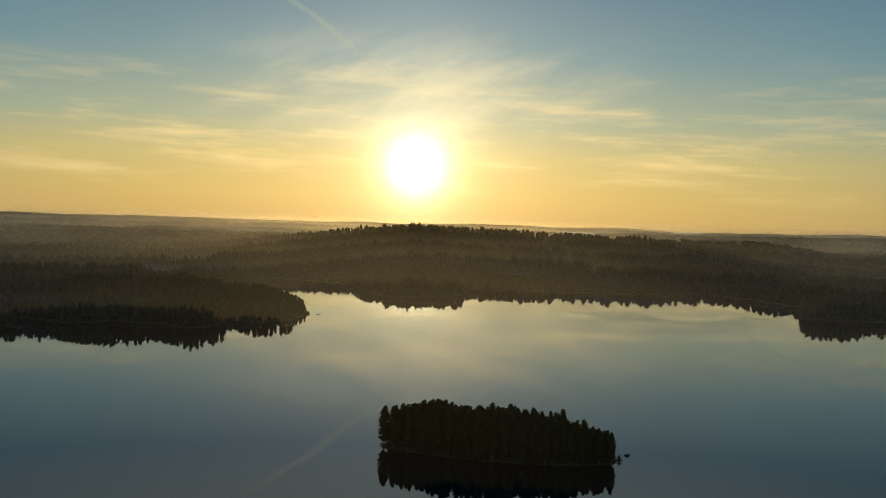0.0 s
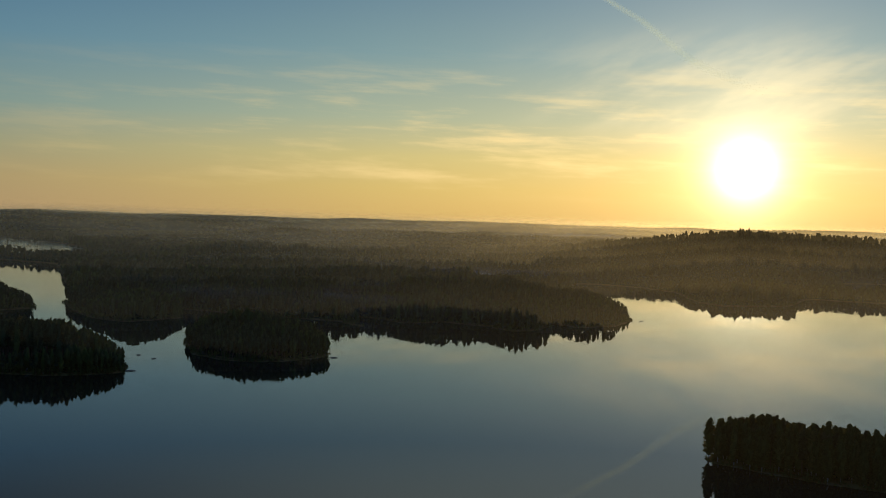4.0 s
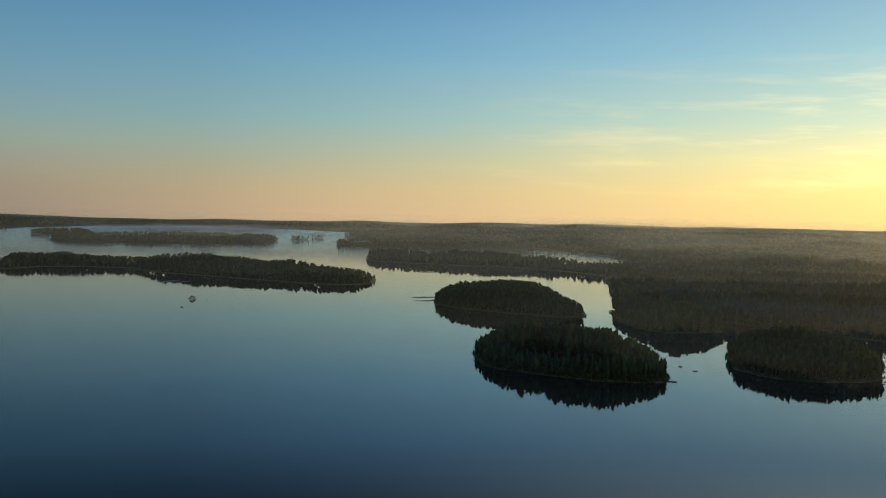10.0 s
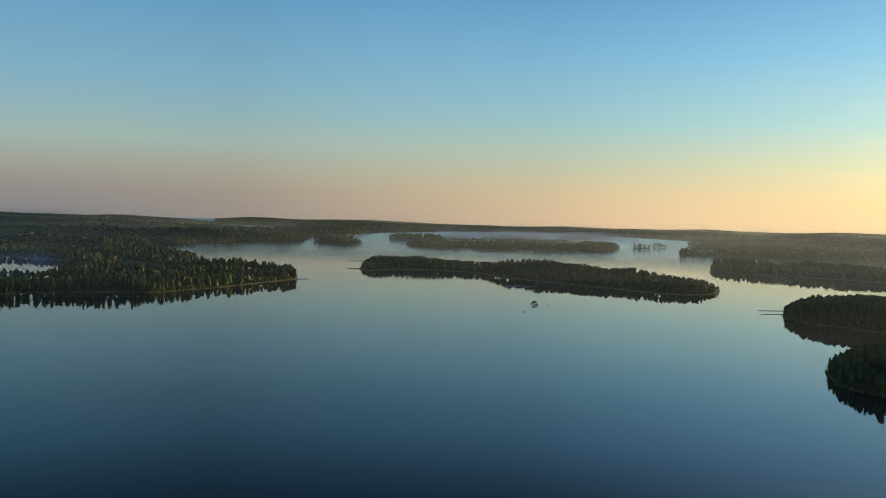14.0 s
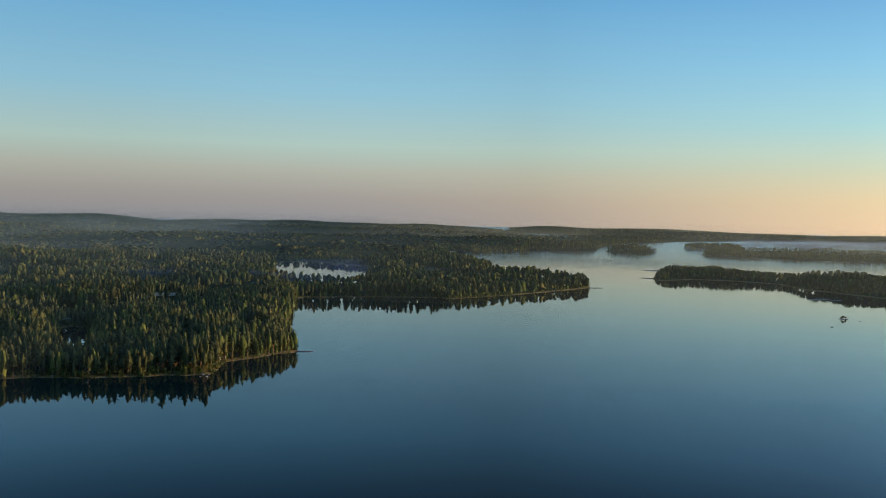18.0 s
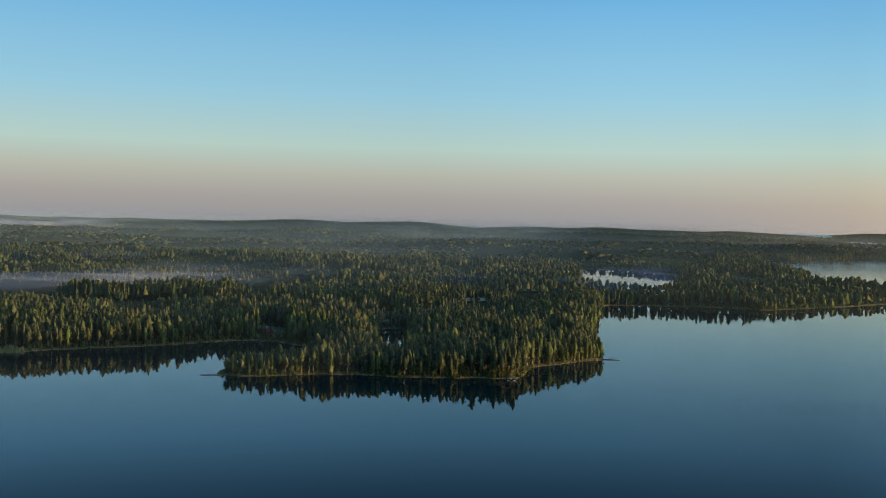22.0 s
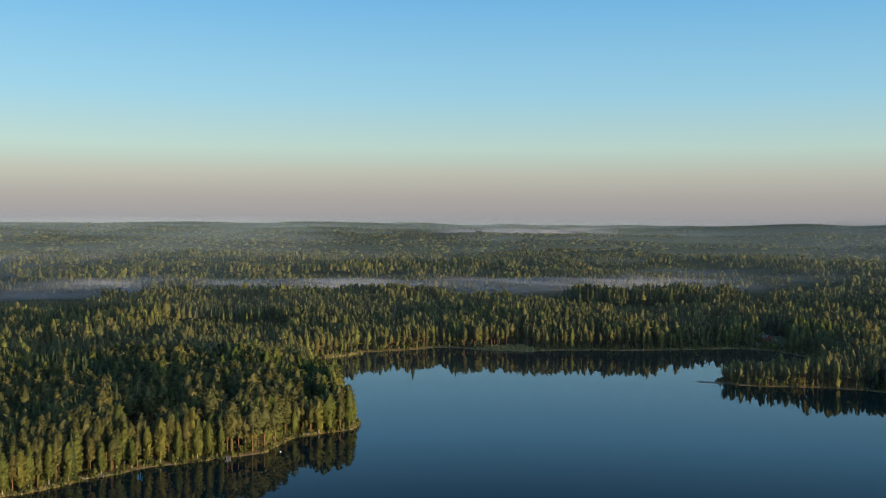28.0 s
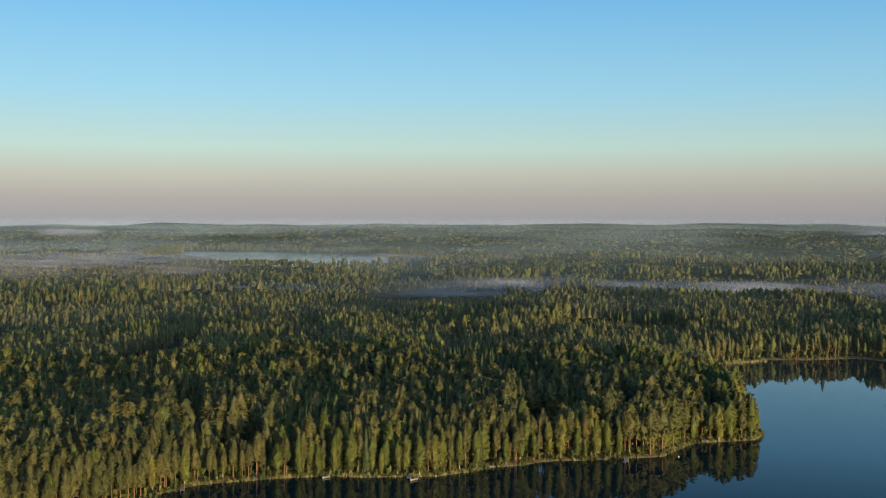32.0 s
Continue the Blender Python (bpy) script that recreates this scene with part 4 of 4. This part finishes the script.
# ---- vapour trails ----
def trail_material():
    m, n = material("vapour_trail")
    g = n.add("ShaderNodeSeparateXYZ", {0: n.add("ShaderNodeUVMap").outputs[0]})
    across = n.math("MULTIPLY", n.span(g.outputs[1], 0.0, 0.5), n.span(g.outputs[1], 1.0, 0.5))
    along = n.math("MULTIPLY", n.span(g.outputs[0], 0.0, 0.12), n.span(g.outputs[0], 1.0, 0.35))
    fray = n.span(n.noise(n.add("ShaderNodeNewGeometry").outputs["Position"], 0.004, 3), 0.3, 0.65, 0.5, 1.0)
    a = n.math("MULTIPLY", n.math("MULTIPLY", across, along), n.math("MULTIPLY", fray, 0.27))
    lit = n.add("ShaderNodeBsdfTranslucent", {0: (0.72, 0.98, 1.0, 1)})
    finish(n, n.add("ShaderNodeMixShader", {0: a, 1: n.add("ShaderNodeBsdfTransparent").outputs[0], 2: lit.outputs[0]}))
    return m


TRAIL = trail_material()


def vapour_trail(path, wide0, wide1, label):
    """A ribbon 4.7 km off for a trail of ice cloud, placed by bearings and heights in degrees as seen from the camera.
    """
    P = [Vector((*at(b, 4700), EYE + 4700 * math.tan(radians(e)))) for b, e in path]
    bm = bmesh.new()
    uv = bm.loops.layers.uv.new()
    steps = 60
    pts = []
    for i in range(steps + 1):
        u = i / steps * (len(P) - 1)
        k = min(int(u), len(P) - 2)
        pts.append(P[k].lerp(P[k + 1], u - k))
    rows = []
    for i, p in enumerate(pts):
        d = (pts[min(i + 1, steps)] - pts[max(i - 1, 0)]).normalized()
        side = d.cross(p.normalized()).normalized() * (wide0 + (wide1 - wide0) * i / steps) / 2
        rows.append([bm.verts.new(p + side * k) for k in (-1, 0, 1)])
    for i in range(steps):
        for k in range(2):
            f = bm.faces.new((rows[i][k], rows[i][k + 1], rows[i + 1][k + 1], rows[i + 1][k]))
            for lp, (a, b) in zip(f.loops, ((i, k), (i, k + 1), (i + 1, k + 1), (i + 1, k))):
                lp[uv].uv = (a / steps, b / 2)
    me = bpy.data.meshes.new("vapour_trail")
    bm.to_mesh(me)
    bm.free()
    me.materials.append(TRAIL)
    return tagged(new("vapour_trail", me), label, "contrail", "trails in the sky", "backdrop")


vapour_trail(((11.5, 13.4), (8.79, 11.79), (7.37, 10.97), (6.1, 9.97), (4.81, 8.96), (3.21, 8.1), (1.61, 7.53), (0.2, 7.1)), 30, 70, "long white vapour trail widening towards the sun")
vapour_trail(((-19.9, 4.7), (-18, 4.0), (-16.0, 3.2)), 12, 26, "short bright vapour trail low in the sky")
vapour_trail(((-23.6, 4.5), (-22.4, 4.2)), 30, 50, "faint short scrap of vapour trail")

# ---- small things ----
def part(name, bm, mat, parent=None, label=""):
    """One mesh object under a thing or a part."""
    me = bpy.data.meshes.new(name)
    bm.to_mesh(me)
    bm.free()
    me.materials.append(mat)
    ob = new(name, me)
    if parent:
        ob.parent = parent
    return tagged(ob, label) if label else ob


def box(bm, x, y, z, sx, sy, sz, rz=0.0, bevel=0.02):
    """A box with softened edges, by its middle and sizes."""
    r = bmesh.ops.create_cube(bm, size=1, matrix=Matrix.Translation((x, y, z)) @ Matrix.Rotation(rz, 4, "Z") @ Matrix.Diagonal((sx, sy, sz, 1)))
    if bevel:
        bmesh.ops.bevel(bm, geom=list({e for v in r["verts"] for e in v.link_edges}), offset=bevel, segments=1, affect="EDGES")
    return bm


def boxes(*rows):
    bm = bmesh.new()
    for row in rows:
        box(bm, *row)
    return bm


def base(name, x, y, z, yaw, label, category, group=""):
    ob = new(name)
    ob.empty_display_size = 0.3
    ob.matrix_basis = pose(x, y, z, 0, 0, yaw)
    return tagged(ob, label, category, group)


def boulder(x, y, sx, sy, h, yaw, label, seed, mat=ROCK):
    """A worn stone lying in the shallows."""
    bm = bmesh.new()
    bmesh.ops.create_icosphere(bm, subdivisions=3, radius=1)
    for v in bm.verts:
        k = 1 + 0.28 * noise.noise(v.co * 1.4 + Vector((seed * 3.1, 0, 0))) + 0.10 * noise.noise(v.co * 4 + Vector((0, seed, 0)))
        v.co = Vector((v.co.x * sx * k, v.co.y * sy * k, v.co.z * h * k))
    ob = part("boulder", bm, mat)
    ob.matrix_basis = pose(x, y, 0.1 * h, 0, 0, yaw)
    return tagged(ob, label, "rock", "stones in the lake")


PALE = plain("weathered_boat_paint", (0.34, 0.33, 0.30), (0.50, 0.49, 0.45), 1.5, 0.6, 0.2)
WHITE = plain("white_paint", (0.62, 0.62, 0.60), (0.80, 0.80, 0.78), 1.5, 0.5, 0.1)
HULL = plain("worn_boat_paint", (0.20, 0.19, 0.175), (0.36, 0.35, 0.33), 1.5, 0.6, 0.2)
RED = plain("red_ochre_boards", (0.20, 0.045, 0.03), (0.30, 0.075, 0.045), 2.5, 0.8, 0.3)
TIN = plain("dull_roof_sheet", (0.16, 0.16, 0.17), (0.28, 0.28, 0.29), 0.8, 0.5, 0.2, 0.3)
DARK = plain("dark_glass", (0.02, 0.022, 0.026), (0.04, 0.042, 0.05), 0.5, 0.1, 0.0)
LOG = plain("fresh_logs", (0.30, 0.19, 0.11), (0.52, 0.36, 0.22), 1.6, 0.85, 0.4)
WET = plain("dark_wet_rock", (0.05, 0.047, 0.043), (0.12, 0.11, 0.10), 0.7, 0.5, 0.7)


def jetty(x, y, yaw, length, wide, label):
    """A plank jetty on posts, running out from the shore along its own x."""
    root = base("jetty", x, y, 0, yaw, label, "jetty", "jetties on the shore")
    planks = int(length / 0.32)
    bm = bmesh.new()
    for i in range(planks):
        box(bm, (i + 0.5) * length / planks, 0, 0.55, length / planks - 0.03, wide + 0.06 * math.sin(i * 2.3), 0.05, 0, 0)
    part("deck", bm, TIMBER, root)
    for s in (-1, 1):
        part("beam", boxes((length / 2, s * wide * 0.36, 0.46, length, 0.12, 0.14)), TIMBER, root)
    for i in range(3):
        for s in (-1, 1):
            bm = bmesh.new()
            bmesh.ops.create_cone(bm, segments=8, radius1=0.09, radius2=0.08, depth=1.9, cap_ends=True, matrix=Matrix.Translation((length * (0.15 + 0.4 * i), s * (wide / 2 + 0.02), 0.0)))
            part("post", bm, TIMBER, root)
    return root


def boat(x, y, yaw, length, label, mat=None):
    """A small open rowing boat: hull, two thwarts, a rail."""
    length *= 0.82
    root = base("rowing_boat", x, y, 0.05, yaw, label, "boat", "boats by the shore")
    bm = bmesh.new()
    rows = []
    for i in range(11):
        u = i / 10
        w = 0.62 * math.sin(math.pi * min(0.98, 0.12 + 0.86 * u) ** 0.75) if u < 1 else 0.02
        up = 0.5 + 0.28 * (2 * u - 1) ** 2
        rows.append([bm.verts.new(((u - 0.5) * length, sx * w, up * sz)) for sx, sz in ((-1, 1), (-0.8, 0.35), (0, 0.02), (0.8, 0.35), (1, 1), (0.9, 1), (0.7, 0.42), (0, 0.1), (-0.7, 0.42), (-0.9, 1))])
    for a, b in zip(rows, rows[1:]):
        for k in range(10):
            bm.faces.new((a[k], a[(k + 1) % 10], b[(k + 1) % 10], b[k]))
    bm.faces.new(rows[0])
    bm.faces.new(rows[-1][::-1])
    bmesh.ops.recalc_face_normals(bm, faces=bm.faces)
    part("hull", bm, mat or HULL, root)
    for u in (-0.18, 0.22):
        part("thwart", boxes((u * length, 0, 0.40, 0.26, 1.02, 0.04)), TIMBER, root)
    return root


def cabin(x, y, yaw, w, d, h, wall, roof, label, chimney=True):
    """A small timber house with a pitched roof."""
    z = float(lookup(np.array([x]), np.array([y]), GZ)[0])
    root = base("cabin", x, y, max(z, 0.3), yaw, label, "house", "lakeside cabins")
    body = bmesh.new()
    box(body, 0, 0, h / 2 - 0.3, w, d, h + 0.6, 0, 0)
    ridge = d * 0.32
    for s in (-1, 1):
        a = [body.verts.new((s * w / 2, yy, zz)) for yy, zz in ((-d / 2, h), (d / 2, h), (0, h + ridge))]
        body.faces.new(a)
    part("wall", body, wall, root)
    slope = math.atan2(ridge, d / 2)
    for s in (-1, 1):
        bm = bmesh.new()
        run = math.hypot(ridge, d / 2) + 0.5
        bmesh.ops.create_cube(bm, size=1, matrix=Matrix.Translation((0, s * (d / 4 + 0.12), h + ridge / 2 + 0.02)) @ Matrix.Rotation(-s * slope, 4, "X") @ Matrix.Diagonal((w + 0.9, run, 0.12, 1)))
        part("roof_slope", bm, roof, root)
    part("door", boxes((-w * 0.22, -d / 2 - 0.03, 1.0, 0.9, 0.06, 2.0)), TIMBER, root)
    for k in (0.12, 0.34):
        win = part("window", boxes((w * k, -d / 2 - 0.02, 1.45, 0.95, 0.05, 1.05)), WHITE, root)
        pane = part("pane", boxes((w * k, -d / 2 - 0.05, 1.45, 0.78, 0.02, 0.88, 0, 0)), DARK, win)
    if chimney:
        part("chimney", boxes((w * 0.2, d * 0.12, h + ridge + 0.25, 0.5, 0.5, 1.3)), ROCK, root)
    return root


def log_pile(x, y, yaw, count, length, label):
    """Trunks stacked by the water."""
    root = base("log_pile", x, y, max(0.1, float(lookup(np.array([x]), np.array([y]), GZ)[0])), yaw, label, "log pile", "stacked logs")
    row, left, k = 0, count, 0
    while left > 0:
        n = max(1, 5 - row)
        for i in range(min(n, left)):
            bm = bmesh.new()
            bmesh.ops.create_cone(bm, segments=9, radius1=0.19 + 0.03 * math.sin(k), radius2=0.16, depth=length * (0.9 + 0.1 * math.sin(k * 1.7)), cap_ends=True,
                                  matrix=Matrix.Translation((0.1 * math.sin(k * 3), (i - n / 2) * 0.38, 0.2 + row * 0.33)) @ Matrix.Rotation(radians(90), 4, "Y"))
            part("log", bm, LOG, root)
            k += 1
        left, row = left - n, row + 1
    return root


# stones and reefs
for k, (x, y, sx, sy, h, yaw, words, mat) in enumerate((
        (83, 440, 1.3, 1.0, 0.8, 20, "lone dark boulder beside the wooded islet", WET), (77, 437, 0.9, 0.7, 0.4, 80, "small wet stone at the islet's edge", WET),
        (-411, 596, 1.5, 1.0, 0.5, 10, "low dark stone between the islands", WET), (-392, 586, 1.8, 1.0, 0.5, 50, "low dark stone between the islands", WET),
        (-995, 523, 1.8, 1.2, 0.6, 30, "small dark skerry stone in open water", WET), (-1388, 709, 26, 5, 0.6, 118, "long low reef breaking the still water", WET),
        (-1372, 726, 14, 4, 0.5, 118, "low reef just above the water", WET), (-1086, 584, 6.0, 3.2, 0.6, 40, "bare rock skerry carrying a few pines", WET),
        (-1064, 592, 2.2, 1.3, 0.4, 10, "small stone beside the skerry", WET))):
    boulder(x, y, sx, sy, h, yaw, words, k + 1, mat)
for k, (x, y, sx, sy, h, yaw, words) in enumerate((
        (-967, 843, 16, 3, 0.5, 70, "thin reef off the island's end"), (-927, 814, 20, 3, 0.5, 75, "thin reef off the island's end"), (-1874, 611, 13, 5, 0.8, 60, "low rocky spit at the island's tip"),
        (-2200, 727, 22, 6, 0.9, 60, "low rocky spit behind the island"), (-761, -14, 9, 1.8, 0.5, 95, "narrow stony spit at the wooded point"), (-599, -257, 8, 1.8, 0.4, 110, "narrow stony spit at the thin point"),
        (-1556, 424, 14, 3.5, 0.6, 100, "sandy stones at the end of the point"), (-1422, 1242, 22, 7, 0.6, 45, "flat reef before the northern shore"), (-375, 535, 3, 2, 0.6, 30, "wet stones at the island's tip"),
        (-289, 649, 2.5, 1.6, 0.6, 30, "wet stones at the island's tip"), (-125, 1040, 8, 1.2, 0.4, 80, "thin stones off the long point"))):
    boulder(x, y, sx, sy, h, yaw, words, k + 20, WET)
g = random.Random(4)
for x, y, n, spread in ((-135, -377, 7, 7), (-96, -374, 9, 8), (-219, -350, 5, 4), (-338, -338, 6, 9), (-247, -350, 4, 3), (-517, -528, 7, 8), (-300, -333, 4, 8), (-643, -72, 5, 8), (-180, -362, 5, 16)):
    for k in range(n):
        s = g.uniform(0.5, 1.3)
        px, py = x + g.uniform(-spread, spread), y + g.uniform(-spread, spread) * 0.4
        boulder(px, py, s * 1.3, s, s * 0.7, g.uniform(0, 180), "pale sunlit stone on the lake shore", g.uniform(0, 50))

# jetties, boats and cabins on the near shore
jetty(-230, -349, 57, 7.5, 1.8, "weathered grey plank jetty with a pale end")
jetty(-279, -331, 50, 8.5, 1.7, "weathered plank jetty reaching into the lake")
jetty(-249, -353, 55, 6.0, 3.4, "broad timber landing stage under tall pines")
jetty(-186, -351, 62, 7.0, 1.5, "narrow grey jetty with a boat beside it")
jetty(-104, -378, 74, 8.0, 1.4, "low dark jetty in a sandy cove")
jetty(-512, -524, 42, 6.0, 2.0, "small landing stage by the log pile")
boat(-209, -347, 35, 4.6, "white rowing boat drawn up on the stones")
boat(-184, -343, 10, 4.4, "pale rowing boat moored by a jetty")
boat(-156, -363, 15, 4.4, "white rowing boat lying at the shore")
boat(-131, -374, 100, 4.8, "white boat moored at the rocks")
boat(-136, -372, 70, 4.2, "red-brown wooden boat beside the white one", LOG)
boat(-273, -325, 60, 4.2, "white rowing boat tied to a jetty's end")
boat(-221, -346, 120, 3.8, "small white dinghy on the shore stones")
boat(-520, -519, 20, 4.6, "pale rowing boat in the corner of the bay")
log_pile(-338, -341, 20, 9, 5.0, "stack of pale logs on the wooded tip")
log_pile(-516, -530, 15, 12, 6.0, "sunlit stack of logs at the bay's corner")
log_pile(-245, -356, 30, 8, 4.0, "pale logs stacked behind the landing stage")
cabin(-137, -466, 70, 6.0, 4.6, 2.5, LOG, TIN, "small timber cabin with a grey roof among pines")
cabin(-124, -447, 60, 4.2, 3.2, 2.2, TIMBER, TIN, "grey boathouse shed among the shore trees", False)
cabin(-345, -349, 45, 3.4, 2.8, 2.2, WHITE, TIN, "tiny white sauna hut on the wooded tip", False)
cabin(-815, -303, 70, 11.0, 7.5, 3.2, RED, TIN, "red boarded house with a grey roof in its yard")
cabin(-803, -289, 20, 6.0, 5.0, 2.6, TIMBER, TIN, "grey outbuilding beside the red house", False)
cabin(-1335, -765, 60, 12.0, 8.0, 4.5, WHITE, TIN, "white farmhouse in the misty hollow")


def buoy(x, y):
    """A white mooring buoy with a ring on top."""
    root = base("mooring_buoy", x, y, 0, 0, "small white mooring buoy floating off the shore", "buoy")
    bm = bmesh.new()
    bmesh.ops.create_uvsphere(bm, u_segments=14, v_segments=9, radius=0.42)
    part("float", bm, WHITE, root)
    bm = bmesh.new()
    bmesh.ops.create_cone(bm, segments=8, radius1=0.06, radius2=0.05, depth=0.3, cap_ends=True, matrix=Matrix.Translation((0, 0, 0.5)))
    part("ring", bm, TIN, root)
    return root


buoy(-300, -322)

# a few pines alone on the skerry
for x, y, h in ((-1084, 582.5, 4.4), (-1085, 586, 3.4), (-1088, 588, 2.6), (-1083, 580, 2.4)):
    t = copy_thing(MODELS[("pine", 0)] if ("pine", 0) in MODELS else next(iter(MODELS.values())), pose(x, y, 0.3, 0, 0, h * 40))
    t.scale = (h * 3.0, h * 3.0, h)
